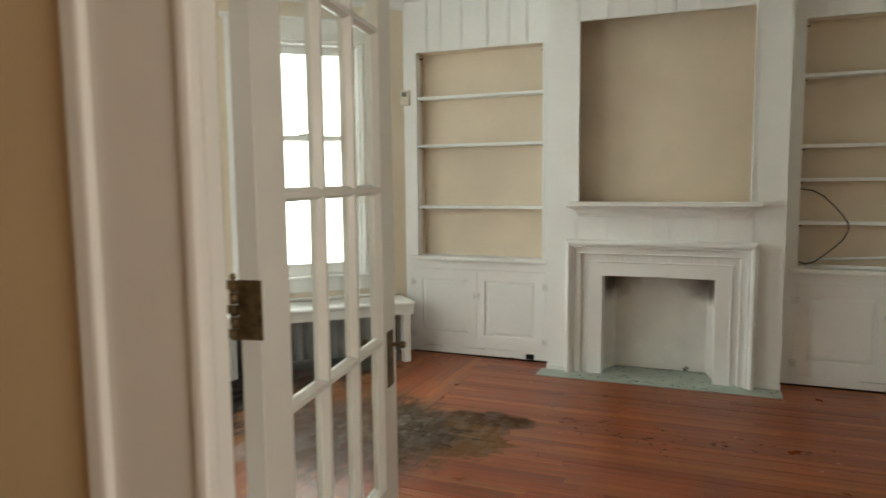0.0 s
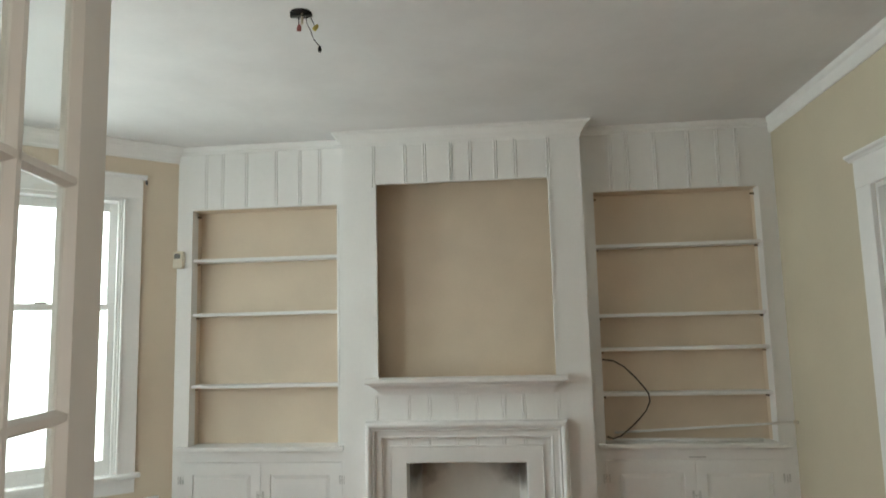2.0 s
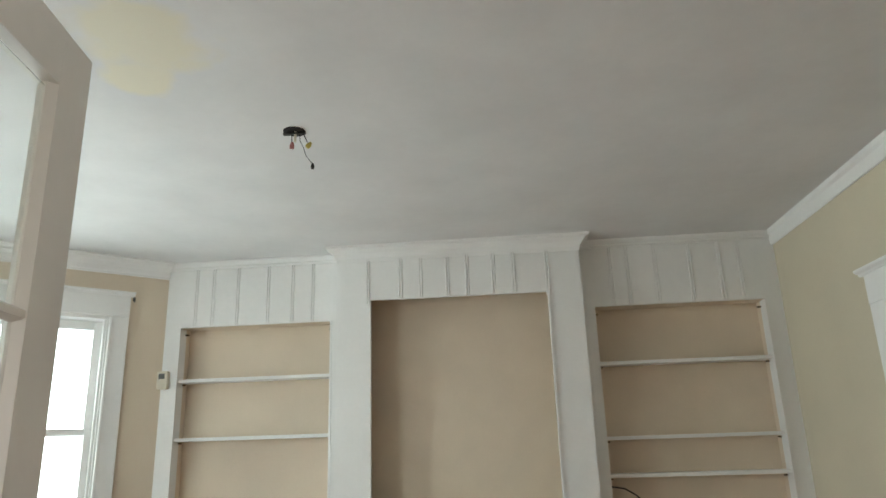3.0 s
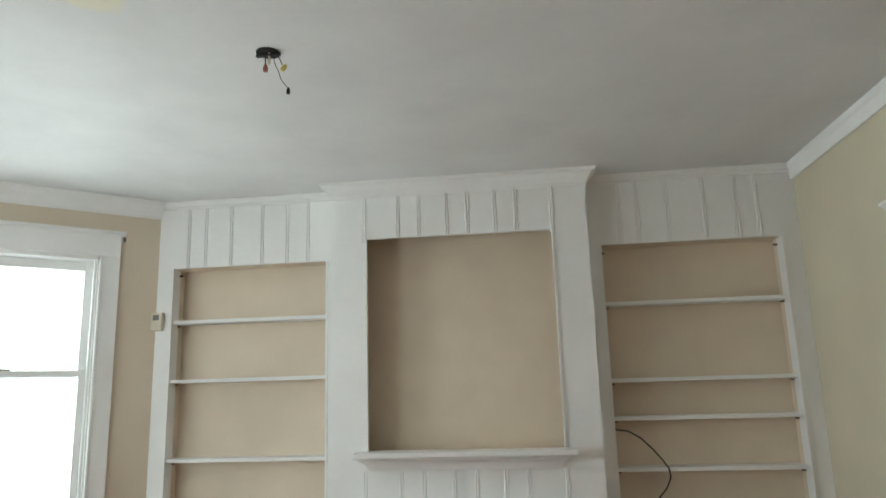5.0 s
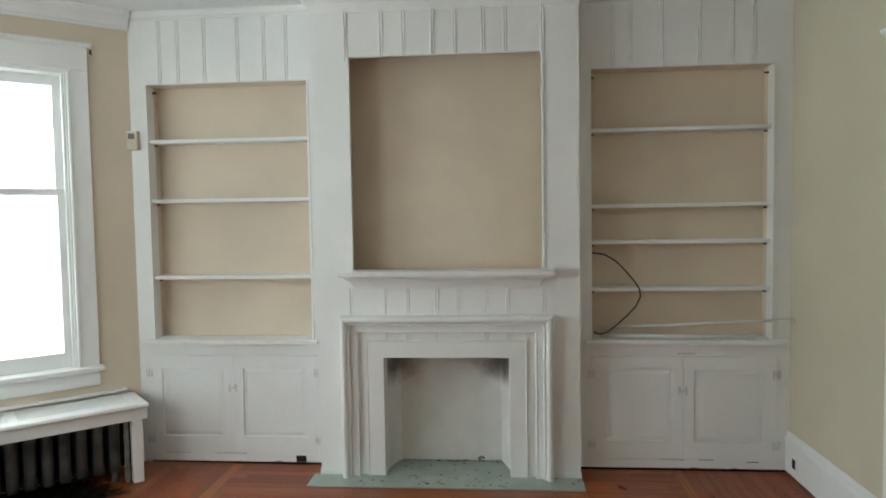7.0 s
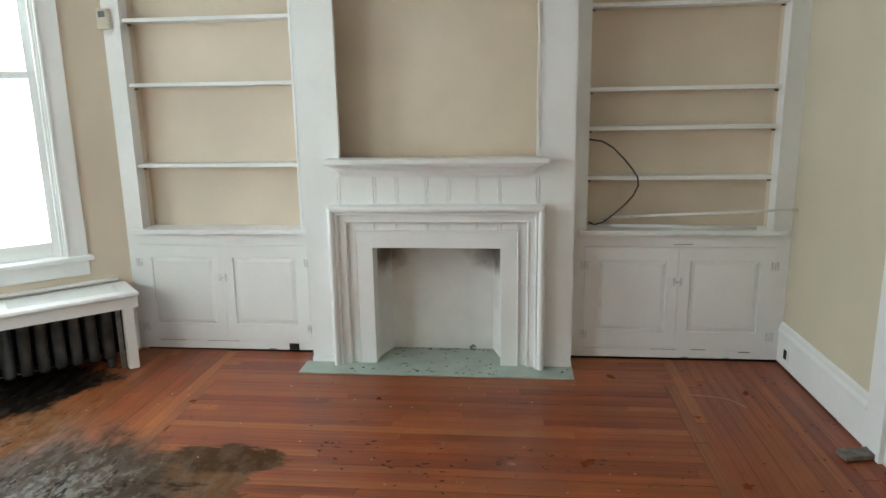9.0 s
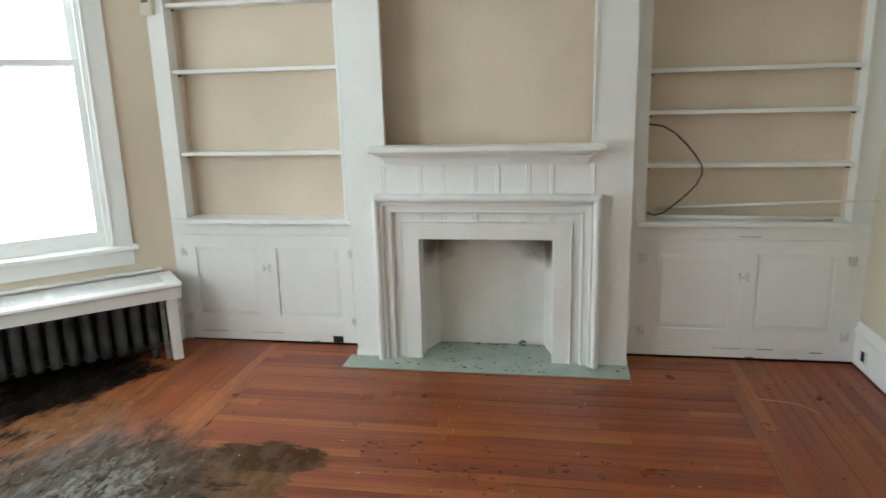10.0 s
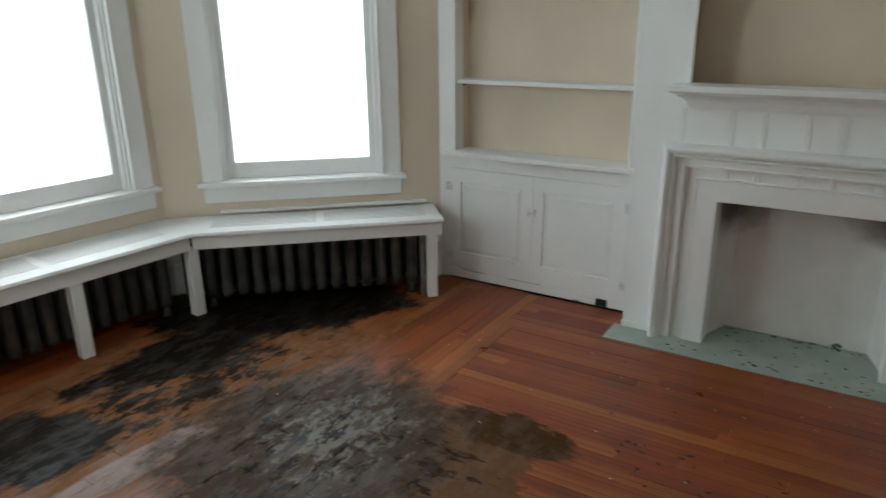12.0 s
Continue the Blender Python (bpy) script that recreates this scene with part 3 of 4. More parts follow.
# stepped jamb on the hinge side, plain jamb on the other
for xa, ya, yb in ((-0.120, HALL_Y - 0.001, HALL_Y + 0.05), (-0.212, HALL_Y + 0.05, HALL_Y + 0.16), (-0.268, HALL_Y + 0.16, HALL_Y + 0.225), (-0.340, HALL_Y + 0.225, DOOR_Y - 0.001)):
    part("jamb", cube(ox0, xa, ya, yb, 0, oz, 0.004), door_paint, tr)
part("jamb", cube(ox1 - 0.02, ox1, HALL_Y + 0.001, DOOR_Y - 0.001, 0, oz), door_paint, tr)
part("head_jamb", cube(ox0, ox1, HALL_Y + 0.001, DOOR_Y - 0.001, oz - 0.02, oz), door_paint, tr)
# hall side casing with back band and inner bead
part("casing", cube(-0.262, -0.108, HALL_Y - 0.022, HALL_Y - 0.0015, 0, oz, 0.003), door_paint, tr)
part("back_band", cube(-0.292, -0.258, HALL_Y - 0.036, HALL_Y, 0, oz + 0.15, 0.007), door_paint, tr)
part("inner_bead", cube(-0.118, -0.098, HALL_Y - 0.030, HALL_Y - 0.0015, 0, oz, 0.007), door_paint, tr)
part("casing", cube(ox1 - 0.014, ox1 + 0.16, HALL_Y - 0.022, HALL_Y, 0, oz, 0.004), door_paint, tr)
part("head_casing", cube(-0.258, ox1 + 0.16, HALL_Y - 0.024, HALL_Y, oz, oz + 0.15, 0.004), door_paint, tr)

# ------------------------------------------------------------ glazed door
DM = pose(-0.277, -3.577, 0, 0, 0, 99.0)
fd = thing("door_1", "open white glazed door with twelve panes and old brass hardware", "door", DM, kind="structure")
DW, DT, DH = 0.806, 0.040, 2.250
GX0, GX1, GZ0, GZ1 = 0.118, 0.694, 0.437, 2.137
part("stile", cube(0, GX0, 0, DT, 0.012, DH, 0.002), door_paint, fd)
part("stile", cube(GX1, DW, 0, DT, 0.012, DH, 0.002), door_paint, fd)
part("rail", cube(GX0, GX1, 0, DT, 0.012, GZ0, 0.001), door_paint, fd)
part("rail", cube(GX0, GX1, 0, DT, GZ1, DH, 0.001), door_paint, fd)
pw = (GX1 - GX0) / 3
ph = (GZ1 - GZ0) / 4


def muntin_profile(half):
    return [(-half, 0.016), (-half * 0.45, 0.002), (half * 0.45, 0.002), (half, 0.016), (half, DT - 0.016), (half * 0.45, DT - 0.002), (-half * 0.45, DT - 0.002), (-half, DT - 0.016)]


for k in (1, 2):
    x = GX0 + k * pw
    part("muntin", prism(bmesh.new(), [(x + s_, t_) for s_, t_ in muntin_profile(0.015)], GZ0, GZ1), door_paint, fd)
for k in range(1, 4):
    z = GZ0 + k * ph
    bm = placed(prism(bmesh.new(), [(s_, t_) for s_, t_ in muntin_profile(0.014)], GX0, GX1), Matrix(((0, 0, 1, 0), (0, 1, 0, 0), (1, 0, 0, z), (0, 0, 0, 1))))
    part("muntin", bm, door_paint, fd)
# sloped glazing edge round the glass field
for x, sg in ((GX0, 1), (GX1, -1)):
    part("glazing_bead", prism(bmesh.new(), [(x, 0.001), (x + sg * 0.012, 0.016), (x + sg * 0.012, DT - 0.016), (x, DT - 0.001)][::sg], GZ0, GZ1), door_paint, fd)
for a in range(3):
    for c in range(4):
        g = part("pane", cube(GX0 + a * pw + 0.008, GX0 + (a + 1) * pw - 0.008, 0.0185, 0.0215, GZ0 + c * ph + 0.008, GZ0 + (c + 1) * ph - 0.008), glass, fd)
        g.visible_shadow = False
for z in (0.20, 1.032, 1.90):
    h = part("hinge", cube(-0.0030, 0.0005, -0.004, DT + 0.002, z, z + 0.108, 0.0008), brass, fd, "worn brass hinge leaf")
    bm = bmesh.new()
    for k in range(5):
        lathe(bm, [(0.0075, z + k * 0.0216 + 0.001), (0.0075, z + (k + 1) * 0.0216 - 0.001)], pose(-0.006, DT + 0.008, 0), 10)
    lathe(bm, [(0.002, z + 0.108), (0.006, z + 0.112), (0.004, z + 0.120)], pose(-0.006, DT + 0.008, 0), 10)
    part("hinge_pin", bm, brass, h)
    part("jamb_leaf", cube(-0.050, -0.010, DT + 0.030, DT + 0.033, z, z + 0.108), brass, h)
    for zz in (z + 0.004, z + 0.048, z + 0.092):
        part("knuckle_strap", cube(-0.012, -0.006, DT - 0.002, DT + 0.032, zz, zz + 0.016), brass, h)
lp = part("latch_plate", cube(DW - 0.0005, DW + 0.002, 0.006, DT - 0.006, 0.748, 0.862, 0.0005), brass, fd, "tarnished latch plate")
for yk, sg in ((0.0, 1), (DT, -1)):
    es = part("escutcheon", cube(DW - 0.085, DW - 0.035, min(yk, yk - sg * 0.004), max(yk, yk - sg * 0.004), 0.725, 0.885, 0.001), brass, fd)
    part("thumb_turn", lathe(bmesh.new(), [(0.008, 0), (0.006, 0.006), (0.005, 0.026), (0.010, 0.030), (0.011, 0.038), (0.005, 0.042)], pose(DW - 0.055, yk - sg * 0.004, 0.845, 90 * sg, 0, 0)), brass, es)

# ------------------------------------------------------------ mantel and surround
mt = thing("mantel_shelf", "white painted mantel shelf with a stepped cove below", "mantel")
part("shelf", cube(-0.455, 0.708, -0.130, 0.02, 1.134, 1.160, 0.003), white_paint, mt)
MP = [(0, -0.078), (0.012, -0.078), (0.014, -0.066), (0.024, -0.064), (0.026, -0.056), (0.034, -0.040), (0.050, -0.026), (0.066, -0.020), (0.068, -0.012), (0.088, -0.010), (0.092, 0.0), (0, 0)]
bm = bmesh.new()
path_ = [((-0.372, 0), (-1, 0)), ((-0.372, 0), (-1, -1)), ((0.605, 0), (1, -1)), ((0.605, 0), (1, 0))]
rings_m = [[bm.verts.new((p[0] + d[0] * s_, p[1] + d[1] * s_, 1.134 + r)) for s_, r in MP] for p, d in path_]
for r0, r1 in zip(rings_m, rings_m[1:]):
    for j in range(len(MP)):
        bm.faces.new((r0[j], r0[(j + 1) % len(MP)], r1[(j + 1) % len(MP)], r1[j]))
bmesh.ops.remove_doubles(bm, verts=bm.verts, dist=1e-5)
part("moulding", bm, white_paint, mt)

su = thing("fireplace_surround", "white moulded fireplace surround with stepped frames", "fireplace")


def door_frame_sweep(x0, x1, zt, profile):
    """A frame round three sides: profile is (outwards from the opening, proud of the wall)."""
    bm = bmesh.new()
    rings = []
    for p, dx, dz in (((x0, 0.0), -1, 0), ((x0, zt), -1, 1), ((x1, zt), 1, 1), ((x1, 0.0), 1, 0)):
        rings.append([bm.verts.new((p[0] + dx * o, -d, p[1] + dz * o)) for o, d in profile])
    n = len(profile)
    for r0, r1 in zip(rings, rings[1:]):
        for j in range(n):
            bm.faces.new((r0[j], r0[(j + 1) % n], r1[(j + 1) % n], r1[j]))
    bm.faces.new(rings[0])
    bm.faces.new(rings[-1][::-1])
    return bm


part("inner_frame", door_frame_sweep(FX0, FX1, FZ, [(0, -0.0995), (0, 0.008), (0.003, 0.012), (0.088, 0.012), (0.094, 0.016), (0.097, 0.014), (0.098, 0.008), (0.098, -0.002), (0.080, -0.002), (0.080, -0.0995)]), white_paint, su)
part("middle_frame", door_frame_sweep(FX0 - 0.141, FX1 + 0.141, FZ + 0.141, [(0, -0.002), (0, 0.022), (0.003, 0.028), (0.010, 0.029), (0.013, 0.024), (0.042, 0.024), (0.042, -0.002)]), white_paint, su)
part("outer_frame", door_frame_sweep(FX0 - 0.183, FX1 + 0.183, FZ + 0.183, [(0, -0.002), (0, 0.042), (0.003, 0.048), (0.010, 0.049), (0.014, 0.044), (0.018, 0.056), (0.026, 0.064), (0.034, 0.067), (0.042, 0.065), (0.050, 0.056), (0.054, 0.044), (0.056, 0.030), (0.056, -0.002)]), white_paint, su)

ht = thing("hearth", "flat pale green painted hearth with dirt specks", "hearth")
part("slab", cube(-0.642, 0.856, -0.173, 0.0, -0.006, 0.0045, 0.001), hearth_mat, ht)
part("inner_slab", prism(bmesh.new(), [(FX0, -0.0002), (FX1, -0.0002), (FX1, 0.10), (BX1, BY), (BX0, BY), (FX0, 0.10)], -0.006, 0.0044), hearth_mat, ht)

# ------------------------------------------------------------ built-in bookcases
CT = 0.745


def bookcase(x0, x1, ox0, ox1, ztop, shelves, beads, label):
    t = thing("bookcase", label, "bookcase", group="built-in bookcases")
    part("face_frame", slab_with_holes(bmesh.new(), x0, x1, CAB, CAB + 0.022, CT, CEIL, [(ox0, ox1, CT, ztop)]), white_paint, t)
    for b in beads:
        bead(t, b, CAB, ztop + 0.004, 2.626)
    for a, b in ((ox0 - 0.02, ox0), (ox1, ox1 + 0.02)):
        part("side_board", cube(a, b, CAB + 0.022, CAB + 0.085, CT, ztop), white_paint, t)
        part("side_panel", cube(a, b, CAB + 0.085, 0.285, CT, ztop), cream_in, t, "cream painted side")
    part("back_panel", cube(ox0 - 0.02, ox1 + 0.02, 0.285, 0.305, CT, ztop + 0.02), cream_in, t, "cream painted back")
    part("top_panel", cube(ox0 - 0.02, ox1 + 0.02, CAB + 0.022, 0.285, ztop, ztop + 0.02), cream_in, t)
    for z in shelves:
        part("shelf", cube(ox0 + 0.002, ox1 - 0.002, CAB + 0.020, 0.284, z - 0.010, z + 0.010, 0.002), white_paint, t)
        for xa in (ox0 + 0.012, ox1 - 0.012):
            part("shelf_peg", lathe(bmesh.new(), [(0.0045, -0.010), (0.0045, 0.010)], pose(xa, CAB + 0.075, z - 0.020, 0, 90, 0), 8), brass, t, "dark shelf support")
    for xa in (ox0 + 0.012, ox1 - 0.012):
        part("shelf_peg", lathe(bmesh.new(), [(0.0055, -0.012), (0.0055, 0.012)], pose(xa, CAB + 0.075, ztop - 0.035, 0, 90, 0), 8), brass, t, "dark shelf support")
    for xo, sg in ((ox1, 1),):
        part("edge_strip", cube(xo, xo + 0.012, CAB - 0.008, CAB, CT, ztop), white_paint, t)
    return t


bookcase(ALC_L, CH_L, -1.637, -0.679, 2.245, (1.917, 1.566, 1.111), (-1.55, -1.44, -1.28, -1.082, -0.925, -0.795), "empty white built-in bookcase with three shelves and cream back")
bookcase(CH_R, WALL_R, 0.931, 1.907, 2.253, (1.918, 1.495, 1.291, 1.025), (1.046, 1.146, 1.311, 1.513, 1.685, 1.80), "empty white built-in bookcase with four shelves and cream back")


def base_cabinet(x0, x1, dx0, dx1, label):
    t = thing("base_cabinet", label, "cabinet", group="base cabinets")
    body = part("body", slab_with_holes(bmesh.new(), x0, x1, CAB, CAB + 0.02, 0.012, CT - 0.026, [(dx0, dx1, 0.062, 0.650)]), white_paint, t)
    part("inside", cube(x0 + 0.01, x1 - 0.01, CAB + 0.021, 0.40, 0.03, CT - 0.03), white_paint, t)
    mid = (dx0 + dx1) / 2
    for a, b, hinge_x in ((dx0 + 0.001, mid - 0.0008, dx0), (mid + 0.0008, dx1 - 0.001, dx1)):
        d = part("door", slab_with_holes(bmesh.new(), a, b, CAB - 0.001, CAB + 0.019, 0.064, 0.648, [(a + 0.075, b - 0.06 if hinge_x == dx0 else b - 0.075, 0.165, 0.575)]) if hinge_x == dx0 else
                 slab_with_holes(bmesh.new(), a, b, CAB - 0.001, CAB + 0.019, 0.064, 0.648, [(a + 0.06, b - 0.075, 0.165, 0.575)]), white_paint, t)
        pa, pb = (a + 0.075, b - 0.06) if hinge_x == dx0 else (a + 0.06, b - 0.075)
        bm = bmesh.new()
        box(bm, pa, pb, CAB + 0.010, CAB + 0.016, 0.165, 0.575)
        q = [(pa + 0.004, 0.169), (pb - 0.004, 0.169), (pb - 0.004, 0.571), (pa + 0.004, 0.571)]
        r = [(pa + 0.026, 0.191), (pb - 0.026, 0.191), (pb - 0.026, 0.549), (pa + 0.026, 0.549)]
        vo = [bm.verts.new((x, CAB + 0.0099, z)) for x, z in q]
        vi = [bm.verts.new((x, CAB + 0.002, z)) for x, z in r]
        for j in range(4):
            bm.faces.new((vo[j], vo[(j + 1) % 4], vi[(j + 1) % 4], vi[j]))
        bm.faces.new(vi)
        part("panel", bm, white_paint, d)
        sg = 1 if hinge_x == dx0 else -1
        for z in (0.145, 0.545):
            bm = bmesh.new()
            box(bm, hinge_x - 0.016, hinge_x + 0.016, CAB - 0.004, CAB - 0.001, z - 0.004, z + 0.004)
            box(bm, hinge_x - 0.020, hinge_x - 0.010, CAB - 0.004, CAB - 0.001, z - 0.024, z + 0.024)
            box(bm, hinge_x + 0.010, hinge_x + 0.020, CAB - 0.004, CAB - 0.001, z - 0.024, z + 0.024)
            lathe(bm, [(0.004, z - 0.022), (0.004, z + 0.022)], pose(hinge_x, CAB - 0.004, 0), 8)
            part("hinge", bm, hardware, d, "painted-over hinge")
    z = 0.455
    bm = bmesh.new()
    box(bm, mid - 0.026, mid - 0.014, CAB - 0.005, CAB - 0.001, z - 0.022, z + 0.022, 0.001)
    box(bm, mid + 0.010, mid + 0.024, CAB - 0.005, CAB - 0.001, z - 0.024, z + 0.024, 0.001)
    box(bm, mid - 0.022, mid + 0.020, CAB - 0.010, CAB - 0.005, z - 0.004, z + 0.004, 0.001)
    lathe(bm, [(0.004, 0), (0.004, 0.010), (0.008, 0.014), (0.006, 0.02)], pose(mid - 0.008, CAB - 0.010, z, 90, 0, 0), 10)
    part("latch", bm, hardware, t, "painted-over turn latch")
    return t


base_cabinet(ALC_L, CH_L, -1.680, -0.656, "white built-in base cabinet with two panelled doors")
base_cabinet(CH_R, WALL_R, 0.926, 1.938, "white built-in base cabinet with two panelled doors and chipped paint")
for x0, x1, e0, e1 in ((-1.703, -0.643, ALC_L, CH_L), (0.890, 1.985, CH_R, WALL_R)):
    c = thing("cabinet_top", "white painted ledge between cabinet and shelves", "ledge")
    bm = bmesh.new()
    box(bm, x0, x1, CAB - 0.035, CAB, CT - 0.026, CT, 0.004)
    box(bm, e0 + 0.001, e1 - 0.001, CAB, 0.305, CT - 0.025, CT - 0.0005)
    part("ledge_board", bm, white_paint, c)

for x0, x1, z0, z1, yy in ((1.40, 1.50, 0.6635, 0.6660, CAB), (1.52, 1.60, 0.0605, 0.0630, CAB), (1.30, 1.44, 0.0605, 0.0620, CAB), (1.47, 1.51, 0.013, 0.017, CAB), (1.70, 1.73, 0.013, 0.016, CAB), (1.78, 1.84, 0.050, 0.054, CAB),
                         (-1.60, -1.44, 0.0605, 0.0620, CAB), (-0.92, -0.88, 0.014, 0.018, CAB), (-1.30, -1.10, 0.0600, 0.0615, CAB)):
    cr = thing("paint_crack", "dark crack and chip in the white cabinet paint", "crack", group="paint cracks")
    part("gap", cube(x0, x1, yy - 0.0012, yy + 0.001, z0, z1), dirt, cr)

# ------------------------------------------------------------ radiator covers
def cover(m, u0, u1, depth, legs, label, cut0=0.0, cut1=0.0, ledge=None):
    """Bench-like radiator cover: plan trapezium with mitred ends, slotted top, apron and square legs."""
    t = thing("radiator_cover", label, "radiator cover", m, "radiator covers")
    H = 0.440
    a, b = u0, u1
    back, front = 0.012, depth
    fa, fb = u0 + cut0, u1 - cut1
    # top as a frame with slots
    slots = []
    n = 2
    span = (min(b, fb) - max(a, fa) - 0.20) / n
    for k in range(n):
        s0 = max(a, fa) + 0.08 + k * (span + 0.04)
        slots.append((s0, s0 + span))
    bm = bmesh.new()
    s_lo, s_hi = 0.055, depth - 0.075
    prism(bm, [(a, back), (b, back), (b + (fb - b) * (s_lo - back) / (front - back), s_lo), (a + (fa - a) * (s_lo - back) / (front - back), s_lo)], H - 0.022, H)
    prism(bm, [(a + (fa - a) * (s_hi - back) / (front - back), s_hi), (b + (fb - b) * (s_hi - back) / (front - back), s_hi), (fb, front), (fa, front)], H - 0.022, H)
    def at(e, f, v):
        return e + (f - e) * (v - back) / (front - back)

    prism(bm, [(at(a, fa, s_lo), s_lo), (slots[0][0], s_lo), (slots[0][0], s_hi), (at(a, fa, s_hi), s_hi)], H - 0.0215, H - 0.0005)
    prism(bm, [(slots[-1][1], s_lo), (at(b, fb, s_lo), s_lo), (at(b, fb, s_hi), s_hi), (slots[-1][1], s_hi)], H - 0.0215, H - 0.0005)
    for (p_, e0), (e1, q_) in zip(slots, slots[1:]):
        box(bm, e0, e1, s_lo, s_hi, H - 0.0215, H - 0.0005)
    part("top", bm, white_paint, t)
    for s0, s1 in slots:
        v = s_lo + 0.008
        while v < s_hi - 0.006:
            part("slat", cube(s0, s1, v, v + 0.0165, H - 0.006, H - 0.0012), white_paint, t)
            v += 0.0255
    part("nosing", placed(sweep(bmesh.new(), [(fb, front, 0), (fa, front, 0)][::-1], [(0, H - 0.024), (-0.012, H - 0.022), (-0.018, H - 0.011), (-0.012, H + 0.001), (0, H + 0.001)]), Matrix.Identity(4)), white_paint, t)
    part("apron", cube(fa + (0.004 if not cut0 else 0.006), fb - (0.004 if not cut1 else 0.001), front - 0.030, front - 0.004, 0.352, H - 0.022, 0.002), white_paint, t)
    if ledge:
        part("back_ledge", cube(ledge[0], ledge[1], 0.0, 0.034, H + 0.014, H + 0.028, 0.003), white_paint, t)
    for u in legs:
        part("leg", cube(u - 0.027, u + 0.027, front - 0.058, front - 0.001, 0.0, 0.352, 0.004), white_paint, t)
    return t


CD, CD2 = 0.328, 0.362
# where the two front edges meet
N1, N2 = Vector((-D1.y, D1.x, 0)), Vector((-D2.y, D2.x, 0))
gap_ = (P1 + N2 * CD2) - (P0 + N1 * CD)
meet_1 = (gap_.x * -D2.y + gap_.y * D2.x) / (D1.x * -D2.y + D1.y * D2.x)
meet_2 = (D1 * meet_1 - gap_).dot(D2)
weathered = material("weathered_board", (0.26, 0.24, 0.21), 0.8, spots=0.25, scale=25, grain=60, bump=0.2)
cover_1 = cover(F1, 0.045, L1, CD, (0.104,), "white slotted radiator cover below the angled bay window", 0.0, L1 - meet_1, (0.083, 1.20))
part("inner_post", cube(0.140, 0.160, CD - 0.085, CD - 0.045, 0.0, 0.352, 0.002), weathered, cover_1, "water-stained grey inner post")
cover(F2, 0.0, L2, CD2, (meet_2 - 0.008, meet_2 + 0.572), "white slotted radiator cover below the middle bay window", meet_2, 0.0)


def radiator(m, u0, u1, label):
    t = thing("radiator", label, "radiator", m, "radiators")
    n = int((u1 - u0) / 0.079)
    for k in range(n):
        u = u0 + (k + 0.5) * (u1 - u0) / n
        bm = bmesh.new()
        for v in (0.095, 0.155, 0.215):
            tube(bm, [(u, v, 0.055), (u, v, 0.075), (u, v, 0.10), (u, v, 0.30), (u, v, 0.325), (u, v, 0.340)], [0.025, 0.034, 0.031, 0.031, 0.034, 0.024], 10)
        tube(bm, [(u, 0.08, 0.085), (u, 0.23, 0.085)], 0.019, 8)
        tube(bm, [(u, 0.08, 0.322), (u, 0.23, 0.322)], 0.019, 8)
        if k in (0, n - 1):
            for v in (0.095, 0.215):
                tube(bm, [(u, v, 0.0), (u, v, 0.02), (u, v, 0.07)], [0.026, 0.018, 0.022], 8)
        part("section", bm, iron, t)
    # made-up black sheet that darkens the wall and baseboard behind the sections
    part("dark_backing", cube(u0 - 0.09, u1 + 0.13, 0.027, 0.031, 0.012, 0.400), dark, t, "black sheet added for the dark behind the radiator")
    # connecting pipes get shade as their colour, so the joints don't show
    bm = tube(bmesh.new(), [(u0 + 0.03, 0.155, 0.085), (u1 - 0.03, 0.155, 0.085)], 0.016, 8)
    tube(bm, [(u0 + 0.03, 0.155, 0.322), (u1 - 0.03, 0.155, 0.322)], 0.016, 8)
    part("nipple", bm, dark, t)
    part("valve_pipe", tube(bmesh.new(), [(u1 + 0.045, 0.155, 0.0), (u1 + 0.045, 0.155, 0.085), (u1 - 0.02, 0.155, 0.085)], 0.013, 8), iron, t)
    return t


radiator(F1, 0.165, 1.30, "dark cast-iron column radiator under its cover")
radiator(F2, 0.15, 1.26, "dark cast-iron column radiator under its cover")

# ------------------------------------------------------------ small things
display_grey = material("grey_display", (0.13, 0.13, 0.12), 0.35, spots=0.1)
th = thing("thermostat", "small beige wall thermostat with a dark display", "thermostat")
part("case", cube(-1.750, -1.684, CAB - 0.034, CAB - 0.001, 1.868, 1.976, 0.004), plastic, th)
part("display", cube(-1.738, -1.700, CAB - 0.036, CAB - 0.0335, 1.930, 1.962), display_grey, th)

lf = thing("ceiling_box", "open ceiling electrical box with dangling wires", "electrical box")
FXC = (-0.367, -1.605)
bm = bmesh.new()
# open box drawn as a black disc, its inner shade in the colour
lathe(bm, [(0.043, -0.0015), (0.043, 0.0), (0.034, 0.0005)], pose(*FXC, CEIL - 0.0005))
part("box", bm, dark, lf, "flat black disc for the dark inside the open box")
bm = bmesh.new()
box(bm, FXC[0] - 0.043, FXC[0] + 0.043, FXC[1] - 0.008, FXC[1] + 0.008, CEIL - 0.014, CEIL - 0.008, 0.001)
part("strap", bm, iron, lf, "metal mounting strap")
part("stem", tube(bmesh.new(), [(FXC[0] + 0.004, FXC[1], CEIL - 0.045), (FXC[0] + 0.004, FXC[1], CEIL)], 0.005, 8), plastic, lf)
part("wire", tube(bmesh.new(), [(FXC[0] + 0.02, FXC[1], CEIL - 0.004), (FXC[0] + 0.022, FXC[1] + 0.004, CEIL - 0.04), (FXC[0] + 0.036, FXC[1] + 0.008, CEIL - 0.07), (FXC[0] + 0.044, FXC[1] + 0.012, CEIL - 0.10), (FXC[0] + 0.070, FXC[1] + 0.018, CEIL - 0.135)], 0.0013, 6), black, lf)
